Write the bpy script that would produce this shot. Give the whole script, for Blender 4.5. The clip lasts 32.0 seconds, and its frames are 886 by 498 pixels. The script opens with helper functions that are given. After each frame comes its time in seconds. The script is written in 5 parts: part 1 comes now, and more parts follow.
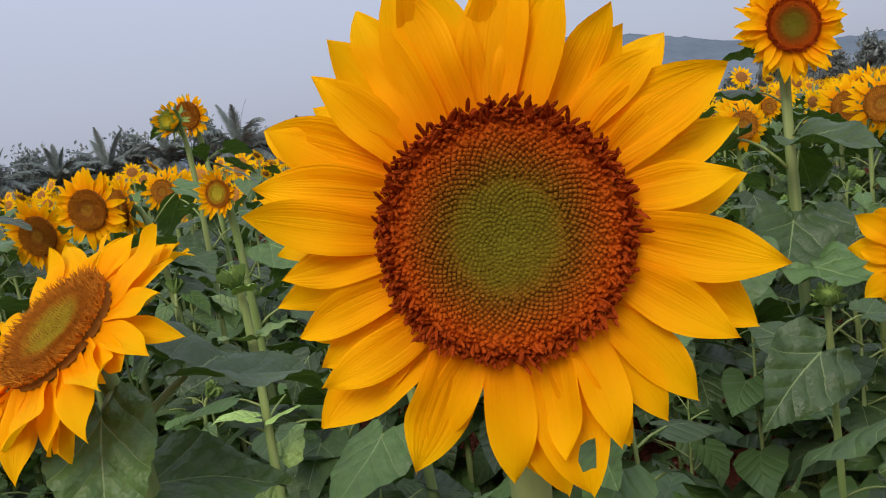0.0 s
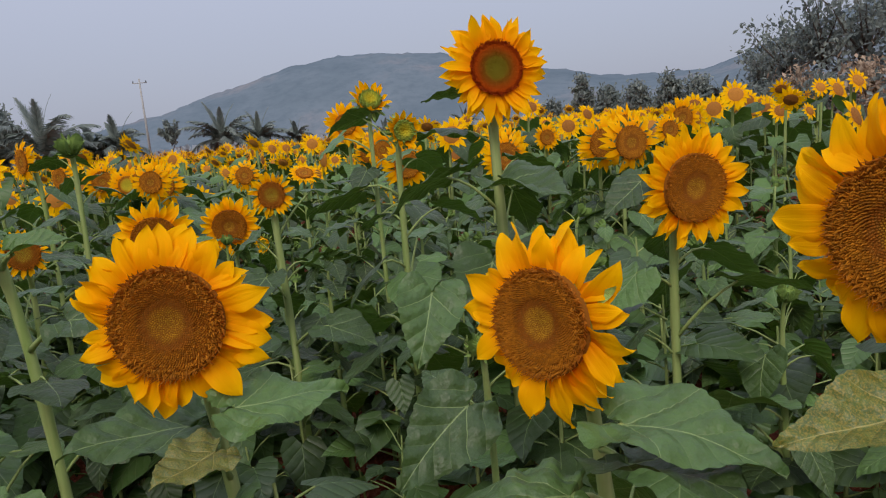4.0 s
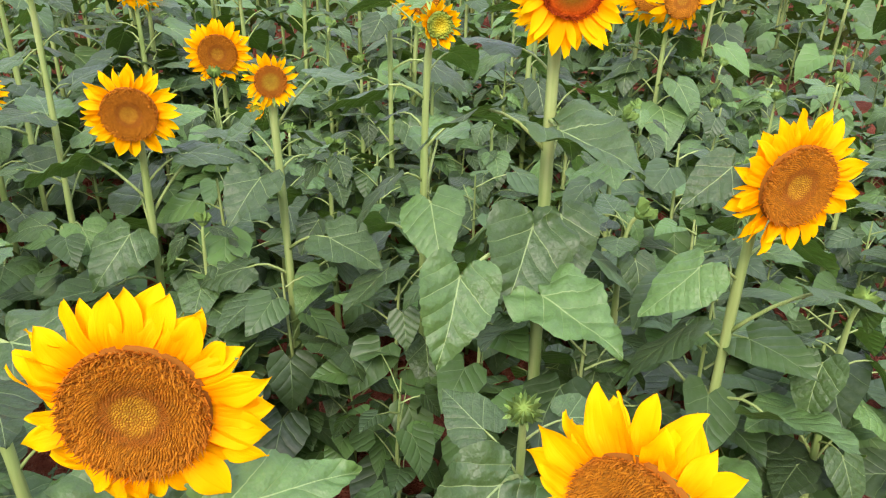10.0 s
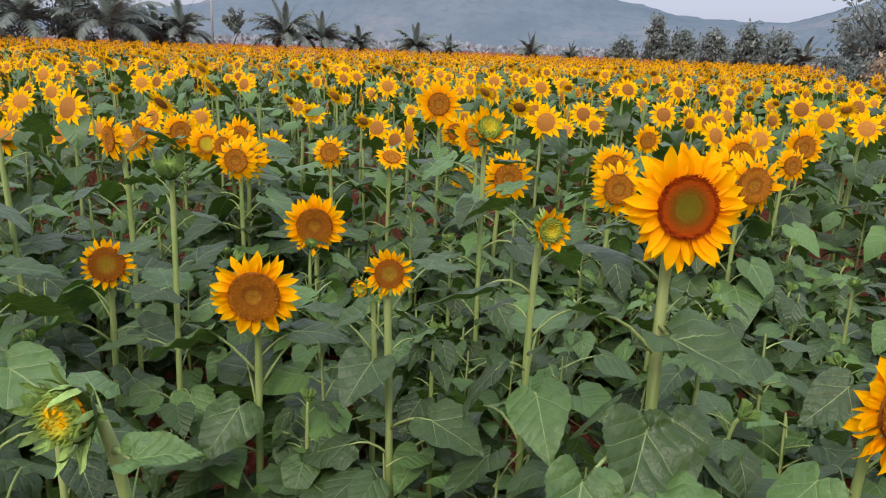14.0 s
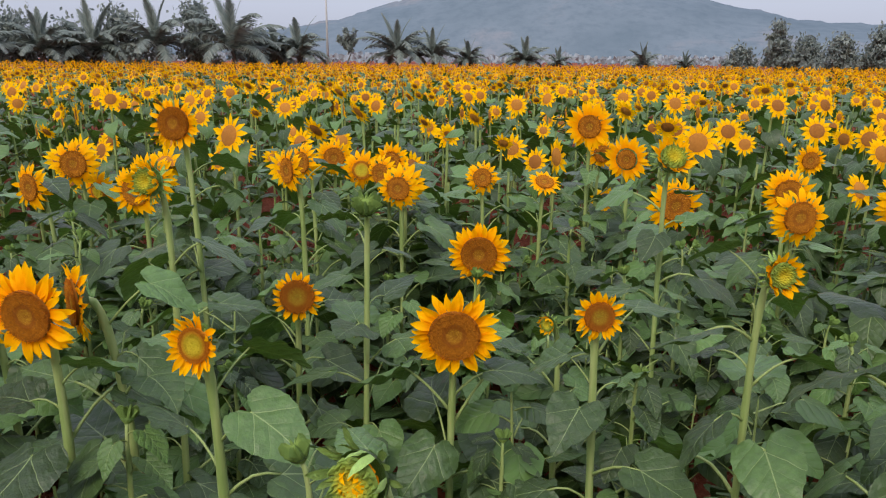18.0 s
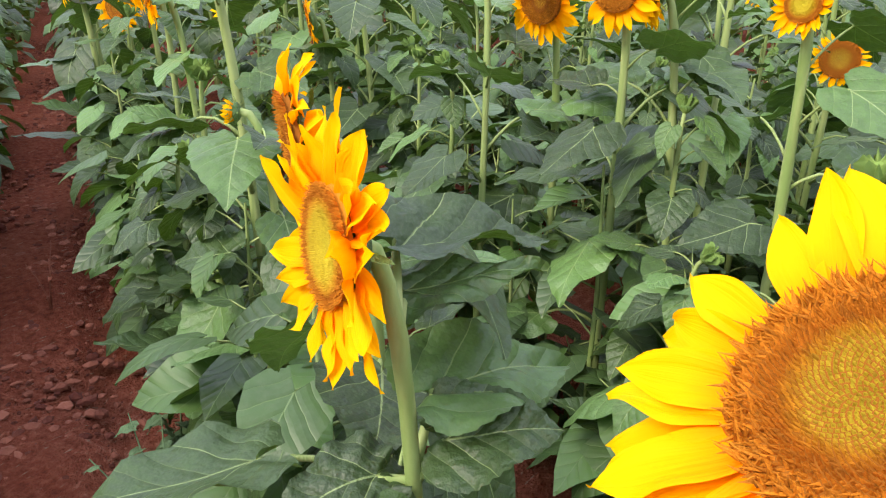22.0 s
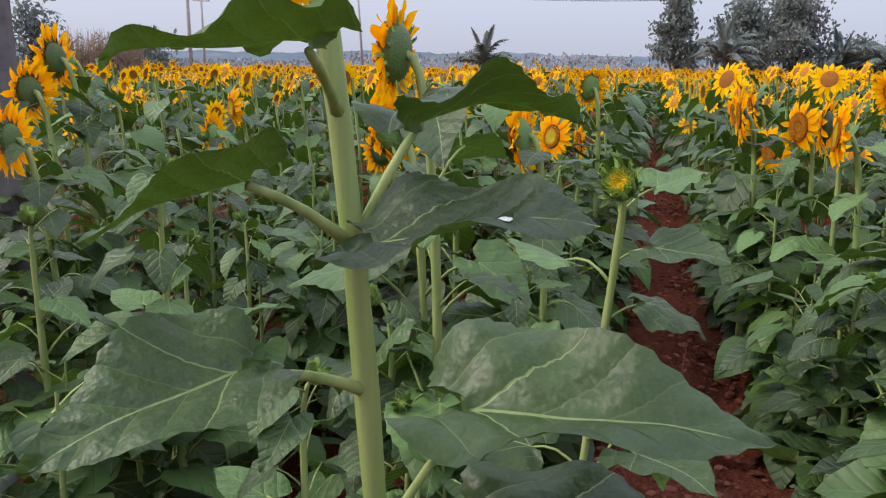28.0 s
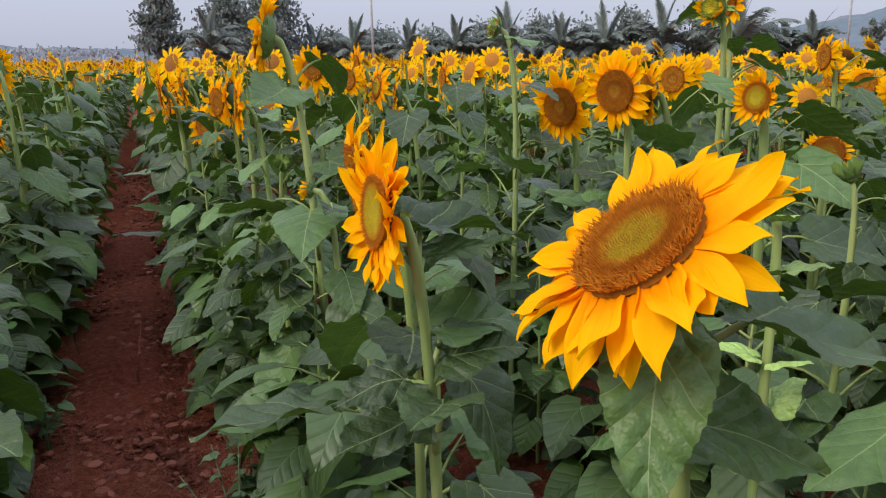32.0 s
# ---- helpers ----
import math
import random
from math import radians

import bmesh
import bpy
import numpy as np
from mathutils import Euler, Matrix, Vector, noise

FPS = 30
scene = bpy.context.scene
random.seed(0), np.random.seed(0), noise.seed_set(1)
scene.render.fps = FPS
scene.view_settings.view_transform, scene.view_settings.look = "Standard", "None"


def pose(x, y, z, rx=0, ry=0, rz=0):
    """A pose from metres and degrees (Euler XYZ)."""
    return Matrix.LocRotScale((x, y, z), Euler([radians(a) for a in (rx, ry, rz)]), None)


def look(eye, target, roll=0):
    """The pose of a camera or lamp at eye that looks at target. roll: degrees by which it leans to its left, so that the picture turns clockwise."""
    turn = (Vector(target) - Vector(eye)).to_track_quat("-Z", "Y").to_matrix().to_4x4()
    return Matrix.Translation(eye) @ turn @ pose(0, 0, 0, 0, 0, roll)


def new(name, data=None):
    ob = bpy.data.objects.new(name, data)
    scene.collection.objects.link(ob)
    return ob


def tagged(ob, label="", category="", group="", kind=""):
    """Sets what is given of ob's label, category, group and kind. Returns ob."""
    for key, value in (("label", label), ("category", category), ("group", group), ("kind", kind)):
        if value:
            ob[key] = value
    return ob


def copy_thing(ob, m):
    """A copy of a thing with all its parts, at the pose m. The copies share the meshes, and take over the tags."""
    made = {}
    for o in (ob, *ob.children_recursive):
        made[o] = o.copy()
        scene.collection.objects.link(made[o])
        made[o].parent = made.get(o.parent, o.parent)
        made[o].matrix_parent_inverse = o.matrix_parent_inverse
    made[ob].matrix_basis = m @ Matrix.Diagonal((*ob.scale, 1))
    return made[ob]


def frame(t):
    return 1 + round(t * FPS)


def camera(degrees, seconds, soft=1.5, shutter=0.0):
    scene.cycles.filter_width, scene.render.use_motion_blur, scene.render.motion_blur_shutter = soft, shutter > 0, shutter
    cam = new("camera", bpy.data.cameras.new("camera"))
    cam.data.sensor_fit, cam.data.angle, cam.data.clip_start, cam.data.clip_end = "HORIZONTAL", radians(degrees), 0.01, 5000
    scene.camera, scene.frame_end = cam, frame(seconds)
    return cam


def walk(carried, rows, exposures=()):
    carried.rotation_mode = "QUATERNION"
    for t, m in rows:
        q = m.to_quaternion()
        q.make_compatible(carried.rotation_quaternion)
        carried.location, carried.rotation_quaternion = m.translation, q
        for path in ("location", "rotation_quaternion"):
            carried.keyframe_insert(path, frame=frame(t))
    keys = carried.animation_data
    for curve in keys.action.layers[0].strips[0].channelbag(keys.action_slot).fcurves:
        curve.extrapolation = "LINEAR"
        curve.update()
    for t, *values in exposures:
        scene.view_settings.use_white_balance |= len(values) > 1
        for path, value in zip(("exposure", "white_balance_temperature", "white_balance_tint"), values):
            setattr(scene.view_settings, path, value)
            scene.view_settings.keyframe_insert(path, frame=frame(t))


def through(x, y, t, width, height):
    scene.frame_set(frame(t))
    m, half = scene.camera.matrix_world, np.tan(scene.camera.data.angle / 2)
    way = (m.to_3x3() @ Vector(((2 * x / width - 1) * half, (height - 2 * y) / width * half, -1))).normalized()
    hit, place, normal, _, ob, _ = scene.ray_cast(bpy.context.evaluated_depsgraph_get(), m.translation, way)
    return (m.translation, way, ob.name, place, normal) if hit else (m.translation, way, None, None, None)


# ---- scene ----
cam = camera(59.5, 32.0, 1.15)
PATH = [
    (0, (0.0008, 0.0004, 1.1517), (-0.0498, 1.9799, 0.8700), -8.47),
    (0.5, (0.0146, 0.0025, 1.1578), (-0.0285, 1.9836, 0.8869), -10.04),
    (1, (0.0426, 0.0095, 1.1720), (0.0115, 1.9910, 0.9029), -10.93),
    (1.5, (0.0751, 0.0324, 1.1749), (0.0647, 2.0127, 0.8948), -10.55),
    (2, (0.1112, 0.0556, 1.1744), (0.1459, 2.0357, 0.8950), -9.13),
    (2.5, (0.1740, 0.0528, 1.1952), (0.2855, 2.0324, 0.9329), -7.93),
    (3, (0.2055, 0.0583, 1.1881), (0.4042, 2.0310, 0.9260), -7.11),
    (3.5, (0.2429, 0.0530, 1.1769), (0.5390, 2.0125, 0.9074), -6.43),
    (4, (0.2721, 0.0594, 1.1578), (0.6612, 1.9977, 0.8552), -5.41),
    (4.5, (0.2978, 0.0728, 1.1363), (0.7634, 1.9829, 0.7692), -4.37),
    (6.5, (0.3946, 0.0654, 1.1690), (0.8812, 1.9268, 0.6226), 0.33),
    (7, (0.3897, 0.0801, 1.2190), (0.8015, 1.9444, 0.6235), 1.79),
    (7.5, (0.3651, 0.0910, 1.2672), (0.7120, 1.9521, 0.6224), 2.54),
    (8, (0.3497, 0.1558, 1.3097), (0.6613, 1.9989, 0.5985), 2.39),
    (8.5, (0.3321, 0.2608, 1.3181), (0.6380, 2.0717, 0.5263), 2.11),
    (9, (0.2888, 0.3394, 1.3357), (0.6132, 2.1262, 0.4978), 1.69),
    (9.5, (0.2824, 0.3832, 1.3834), (0.6393, 2.1575, 0.5322), 1.25),
    (10, (0.2725, 0.4096, 1.4107), (0.6488, 2.1820, 0.5639), 1.19),
    (10.5, (0.2294, 0.4249, 1.4232), (0.5960, 2.2101, 0.5994), 1.34),
    (11, (0.1883, 0.4199, 1.4544), (0.5358, 2.2298, 0.6773), 1.69),
    (11.5, (0.1841, 0.4170, 1.4704), (0.5116, 2.2509, 0.7427), 1.96),
    (12, (0.1592, 0.4148, 1.4837), (0.4690, 2.2701, 0.8040), 2.24),
    (12.5, (0.1491, 0.4107, 1.4966), (0.4424, 2.2870, 0.8694), 2.33),
    (13, (0.1401, 0.3983, 1.5101), (0.4228, 2.2945, 0.9401), 2.33),
    (13.5, (0.1348, 0.3891, 1.5246), (0.4112, 2.2981, 0.9962), 2.20),
    (14, (0.1283, 0.3866, 1.5284), (0.4037, 2.3035, 1.0291), 2.11),
    (14.5, (0.1155, 0.3966, 1.5476), (0.4024, 2.3170, 1.0683), 2.21),
    (16.5, (0.0441, 0.4653, 1.6469), (0.2656, 2.4052, 1.2136), 0.12),
    (17, (-0.0043, 0.4603, 1.6295), (0.1514, 2.4045, 1.1868), 0.29),
    (17.5, (-0.0514, 0.4642, 1.5985), (0.0275, 2.4101, 1.1431), 0.47),
    (18, (-0.0950, 0.4597, 1.5724), (-0.0915, 2.4031, 1.1001), 0.55),
    (18.5, (-0.1431, 0.4581, 1.5407), (-0.2249, 2.3928, 1.0403), 0.57),
    (19, (-0.1951, 0.4496, 1.4974), (-0.3836, 2.3670, 0.9606), 0.80),
    (19.5, (-0.2421, 0.4324, 1.4544), (-0.5552, 2.3218, 0.8783), 1.40),
    (20, (-0.2766, 0.4084, 1.3974), (-0.7306, 2.2557, 0.7796), 1.87),
    (20.5, (-0.3050, 0.3787, 1.3456), (-0.9079, 2.1681, 0.6864), 1.94),
    (21, (-0.3291, 0.3475, 1.2982), (-1.0607, 2.0698, 0.5922), 1.83),
    (21.5, (-0.3389, 0.3300, 1.2397), (-1.1820, 1.9843, 0.4964), 1.35),
    (22, (-0.3403, 0.3120, 1.2016), (-1.2836, 1.9015, 0.4377), 1.05),
    (22.5, (-0.3254, 0.2709, 1.1769), (-1.3702, 1.7972, 0.4161), 0.65),
    (23, (-0.3221, 0.2278, 1.1640), (-1.4787, 1.6784, 0.4169), -0.19),
    (23.5, (-0.3265, 0.1861, 1.1638), (-1.5925, 1.5603, 0.4504), -1.06),
    (24, (-0.3285, 0.1516, 1.1843), (-1.6884, 1.4588, 0.5196), -1.47),
    (24.5, (-0.3195, 0.1072, 1.2090), (-1.7578, 1.3577, 0.6027), -1.53),
    (25, (-0.3123, 0.0685, 1.2258), (-1.8174, 1.2615, 0.6677), -1.55),
    (25.5, (-0.3134, 0.0318, 1.2281), (-1.8817, 1.1564, 0.7029), -1.37),
    (26, (-0.3238, -0.0067, 1.2216), (-1.9516, 1.0403, 0.7176), -0.88),
    (26.5, (-0.3411, -0.0529, 1.2157), (-2.0286, 0.9004, 0.7219), -0.43),
    (28.5, (-0.3339, -0.1606, 1.2309), (-2.1787, 0.4678, 0.7816), 0.65),
    (29, (-0.3208, -0.1361, 1.2256), (-2.1382, 0.5654, 0.7731), 0.59),
    (29.5, (-0.2938, -0.0976, 1.2199), (-2.0495, 0.7454, 0.7654), 0.53),
    (30, (-0.2611, -0.0537, 1.2058), (-1.9211, 0.9645, 0.7503), 0.71),
    (30.5, (-0.2341, -0.0272, 1.2019), (-1.7757, 1.1623, 0.7451), 0.90),
    (31, (-0.2065, 0.0079, 1.1920), (-1.6149, 1.3527, 0.7360), 0.58),
    (31.5, (-0.1670, 0.0365, 1.1841), (-1.4298, 1.5167, 0.7211), 0.07),
    (32, (-0.1251, 0.0584, 1.1772), (-1.2410, 1.6499, 0.7060), -0.33),
]
EXPOSURES = [(0.0, -0.05), (3.0, -0.2), (4.5, -0.2), (6.5, 0.2), (7.5, 0.68), (9.0, 1.2), (10.5, 1.2), (12.0, 0.82), (13.0, 0.58), (14.0, 0.35), (16.5, 0.15), (19.0, 0.5), (20.0, 0.9), (21.0, 1.12), (22.0, 1.2), (23.5, 1.32), (25.0, 0.8), (26.5, 0.4), (29.0, 0.42), (32.0, 0.3)]
walk(cam, [(t, look(eye, target, roll)) for t, eye, target, roll in PATH], EXPOSURES)

# ---- world and light: a hazy, overcast evening ----
world = bpy.data.worlds.new("evening_sky")
world.use_nodes = True
scene.world = world
wn, wl = world.node_tree.nodes, world.node_tree.links
wn.clear()
sky = wn.new("ShaderNodeTexSky")
sky.sky_type, sky.sun_disc = "NISHITA", False
sky.sun_elevation, sky.sun_rotation = radians(42), radians(201)
sky.air_density, sky.dust_density, sky.ozone_density = 1.0, 3.0, 1.5
haze = wn.new("ShaderNodeRGB")
haze.outputs[0].default_value = (4.95, 5.25, 6.6, 1)
blend = wn.new("ShaderNodeMixRGB")
blend.inputs[0].default_value = 0.8
wl.new(sky.outputs[0], blend.inputs[1])
# an overcast sky is more than twice as bright overhead as at the horizon
up = wn.new("ShaderNodeSeparateXYZ")
wl.new(wn.new("ShaderNodeTexCoord").outputs["Generated"], up.inputs[0])
rise = wn.new("ShaderNodeMapRange")
rise.inputs["To Min"].default_value, rise.inputs["To Max"].default_value = 0.93, 2.6
wl.new(up.outputs[2], rise.inputs["Value"])
lit = wn.new("ShaderNodeVectorMath")
lit.operation = "SCALE"
wl.new(haze.outputs[0], lit.inputs[0])
wl.new(rise.outputs[0], lit.inputs["Scale"])
wl.new(lit.outputs[0], blend.inputs[2])
bg = wn.new("ShaderNodeBackground")
bg.inputs[1].default_value = 0.1
wl.new(blend.outputs[0], bg.inputs[0])
wout = wn.new("ShaderNodeOutputWorld")
wl.new(bg.outputs[0], wout.inputs[0])

sun = new("sun", bpy.data.lights.new("sun", "SUN"))
sun.data.energy, sun.data.angle, sun.data.color = 1.95, radians(26), (1.0, 0.91, 0.76)
sun.matrix_world = look((-8, -21, 20), (0, 0, 0))

# ---- materials ----


class Nodes:
    """A small builder of node materials."""

    def __init__(self, name):
        self.mat = bpy.data.materials.new(name)
        self.mat.use_nodes = True
        self.n, self.l = self.mat.node_tree.nodes, self.mat.node_tree.links
        self.n.clear()
        self.out = self.n.new("ShaderNodeOutputMaterial")

    def add(self, kind, *links, **props):
        node = self.n.new(kind)
        for key, value in props.items():
            if key == "operation":
                node.operation = value
            elif key == "blend":
                node.blend_type = value
        for socket, value in links:
            if isinstance(value, bpy.types.NodeSocket):
                self.l.new(value, node.inputs[socket])
            else:
                node.inputs[socket].default_value = value
        return node

    def math(self, op, a, b=0.0, c=0.0):
        return self.add("ShaderNodeMath", (0, a), (1, b), (2, c), operation=op).outputs[0]

    def mix(self, fac, a, b, blend="MIX"):
        return self.add("ShaderNodeMixRGB", (0, fac), (1, a), (2, b), blend=blend).outputs[0]

    def noise(self, scale, detail=3.0, vector=None, rough=0.5):
        node = self.add("ShaderNodeTexNoise", ("Scale", scale), ("Detail", detail), ("Roughness", rough))
        if vector is not None:
            self.l.new(vector, node.inputs["Vector"])
        return node.outputs[0]

    def coord(self, which="Object"):
        return self.add("ShaderNodeTexCoord").outputs[which]

    def ramp(self, fac, *stops):
        node = self.add("ShaderNodeValToRGB", (0, fac))
        el = node.color_ramp.elements
        while len(el) < len(stops):
            el.new(0.5)
        for e, (at, colour) in zip(el, stops):
            e.position, e.color = at, (*colour, 1)
        return node.outputs[0]

    def bump(self, height, strength, distance=0.002):
        return self.add("ShaderNodeBump", ("Height", height), ("Strength", strength), ("Distance", distance)).outputs[0]

    def shade(self, colour, rough=0.6, normal=None, through=0.0, through_colour=None, spec=0.5, sheen=0.0):
        b = self.add("ShaderNodeBsdfPrincipled", ("Base Color", colour), ("Roughness", rough), ("Specular IOR Level", spec), ("Sheen Weight", sheen), ("Sheen Roughness", 0.45))
        if normal is not None:
            self.l.new(normal, b.inputs["Normal"])
        last = b.outputs[0]
        if through:
            t = self.add("ShaderNodeBsdfTranslucent", (0, through_colour if through_colour is not None else colour))
            last = self.add("ShaderNodeMixShader", (0, through), (1, last), (2, t.outputs[0])).outputs[0]
        self.l.new(last, self.out.inputs[0])
        return self.mat


def leaf_material(name, top, vein, dust, per_island=False, spots=0.34):
    """Dull green leaf: pale midrib, two strong side ribs from the stalk, thinner veins above them, dusty blotches, soft quilted relief."""
    k = Nodes(name)
    uv = k.add("ShaderNodeSeparateXYZ", (0, k.coord("UV")))
    x, y = uv.outputs[0], uv.outputs[1]
    ax = k.math("ABSOLUTE", x)
    rib = k.math("LESS_THAN", ax, k.math("MULTIPLY_ADD", k.math("SUBTRACT", 1.0, y), 0.0075, 0.0020))
    info = k.add("ShaderNodeNewGeometry").outputs["Random Per Island"] if per_island else k.add("ShaderNodeObjectInfo").outputs["Random"]
    wander = k.math("MULTIPLY_ADD", k.noise(4.0, 1.0, k.coord("UV")), 0.07, -0.035)
    run = k.math("ADD", k.math("SUBTRACT", y, k.math("MULTIPLY", k.math("POWER", ax, 0.82), 0.84)), wander)
    wave = k.math("ABSOLUTE", k.math("SUBTRACT", k.math("FRACT", k.math("MULTIPLY_ADD", run, 4.3, 0.5)), 0.5))
    side = k.math("LESS_THAN", wave, k.math("MULTIPLY_ADD", k.math("SUBTRACT", 0.5, ax), 0.050, 0.004))
    fade = k.math("SUBTRACT", 1.0, k.math("MULTIPLY", y, 0.85))
    first = k.math("MULTIPLY", k.math("LESS_THAN", k.math("ABSOLUTE", run), k.math("MULTIPLY_ADD", k.math("SUBTRACT", 0.5, ax), 0.014, 0.0015)), 0.85)
    veins = k.math("MAXIMUM", k.math("MAXIMUM", rib, first), k.math("MULTIPLY", side, k.math("MULTIPLY", fade, 0.42)))
    broad, fine = k.noise(9.0, 3.0, k.coord("Object")), k.noise(70.0, 4.0, k.coord("Object"), 0.65)
    light = tuple(min(1.0, c * 2.5) for c in top)
    dark = tuple(c * 0.42 for c in top)
    base = k.ramp(k.math("ADD", k.math("MULTIPLY", info, 0.68), k.math("MULTIPLY", broad, 0.40)), (0.18, dark), (0.55, top), (0.95, light))
    base = k.mix(k.ramp(fine, (0.45, (0, 0, 0)), (0.80 if spots < 0.5 else 0.62, (spots, spots, spots))), base, (*dust, 1))
    old = k.ramp(k.noise(14.0, 5.0, k.coord("Object"), 0.7), (0.68, (0, 0, 0)), (0.78, (0.45, 0.45, 0.45)))
    base = k.mix(old, base, (0.16, 0.13, 0.035, 1))
    colour = k.mix(k.math("MULTIPLY", veins, 0.68), base, (*vein, 1))
    crinkle = k.noise(13.0, 2.0, k.coord("Object"), 0.5)
    relief = k.math("ADD", k.math("MULTIPLY", k.math("POWER", k.math("MINIMUM", wave, 0.3), 0.6), 1.6), k.math("MULTIPLY_ADD", fine, 0.12, k.math("MULTIPLY", crinkle, 1.6)))
    rough = k.math("MULTIPLY_ADD", broad, 0.22, 0.34)
    return k.shade(colour, rough, k.bump(relief, 0.55, 0.004), 0.10, (0.16, 0.31, 0.020, 1), 0.42)


M_LEAF = leaf_material("sunflower_leaf", (0.048, 0.090, 0.022), (0.28, 0.36, 0.14), (0.140, 0.170, 0.105))
M_LEAF_OLD = leaf_material("yellowing_leaf", (0.085, 0.122, 0.030), (0.42, 0.36, 0.12), (0.440, 0.290, 0.050), False, 0.55)
M_LEAF_FAR = leaf_material("sunflower_leaf_far", (0.045, 0.086, 0.021), (0.17, 0.24, 0.09), (0.135, 0.165, 0.100), True)


def stalk_material(name, colour, pale):
    k = Nodes(name)
    co = k.coord("Object")
    streak = k.add("ShaderNodeMapping", ("Vector", co), ("Scale", (60, 60, 3))).outputs[0]
    c = k.mix(k.ramp(k.noise(1.0, 3.0, streak), (0.35, (0, 0, 0)), (0.7, (1, 1, 1))), (*colour, 1), (*pale, 1))
    c = k.mix(k.ramp(k.noise(11.0, 3.0, co), (0.55, (0, 0, 0)), (0.85, (0.5, 0.5, 0.5))), c, (0.19, 0.17, 0.06, 1))
    return k.shade(c, 0.6, k.bump(k.noise(300.0, 2.0, co), 0.35, 0.001), 0.0, None, 0.35)


M_STEM = stalk_material("green_stem", (0.195, 0.275, 0.075), (0.345, 0.400, 0.150))


def petal_material(name, root, mid, tip, per_island=False):
    """Golden ray petal, deeper orange at the root, with fine lengthwise ribs."""
    k = Nodes(name)
    uv = k.add("ShaderNodeSeparateXYZ", (0, k.coord("UV")))
    x, y = uv.outputs[0], uv.outputs[1]
    info = k.add("ShaderNodeNewGeometry").outputs["Random Per Island"] if per_island else k.add("ShaderNodeObjectInfo").outputs["Random"]
    ribs = k.noise(1.0, 2.0, k.add("ShaderNodeCombineXYZ", (0, k.math("MULTIPLY", x, 9.0)), (1, k.math("MULTIPLY", y, 0.9)), (2, k.math("MULTIPLY", info, 40.0))).outputs[0])
    c = k.ramp(k.math("ADD", y, k.math("MULTIPLY_ADD", ribs, 0.24, -0.12)), (0.02, root), (0.42, mid), (1.0, tip))
    c = k.mix(k.math("MULTIPLY", info, 0.35), c, (*mid, 1))
    c = k.mix(k.ramp(ribs, (0.5, (0, 0, 0)), (0.85, (0.18, 0.18, 0.18))), c, (*root, 1))
    c = k.mix(k.ramp(k.noise(220.0, 4.0, k.coord("Object"), 0.7), (0.72, (0, 0, 0)), (0.80, (0.3, 0.3, 0.3))), c, (0.60, 0.22, 0.01, 1))
    return k.shade(c, 0.6, k.bump(ribs, 0.30, 0.003), 0.32, c, 0.05)


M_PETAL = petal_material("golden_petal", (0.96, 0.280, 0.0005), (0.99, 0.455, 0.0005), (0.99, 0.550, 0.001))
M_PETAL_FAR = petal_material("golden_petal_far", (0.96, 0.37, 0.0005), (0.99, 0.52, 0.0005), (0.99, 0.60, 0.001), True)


def disc_material(name, vary, *stops):
    """Seed disc: rings of colour from the centre outwards, speckled floret by floret."""
    k = Nodes(name)
    co = k.coord("Object")
    p = k.add("ShaderNodeSeparateXYZ", (0, co))
    r = k.math("SQRT", k.math("ADD", k.math("POWER", p.outputs[0], 2.0), k.math("POWER", p.outputs[1], 2.0)))
    r = k.math("ADD", r, k.math("MULTIPLY_ADD", k.noise(5.0, 3.0, co), 0.12, -0.06))
    c = k.ramp(r, *stops)
    isl = k.add("ShaderNodeNewGeometry").outputs["Random Per Island"]
    c = k.mix(k.math("MULTIPLY", isl, vary), c, k.mix(1.0, c, (0.50, 0.42, 0.36, 1), "MULTIPLY"))
    c = k.mix(k.math("MULTIPLY", k.math("GREATER_THAN", isl, 0.82), 0.4 * vary if vary > 0.4 else 0.0), c, (0.36, 0.17, 0.03, 1))
    return k.shade(c, 0.75, k.bump(k.noise(60.0, 3.0, co), 0.4, 0.01), 0.0, None, 0.08)


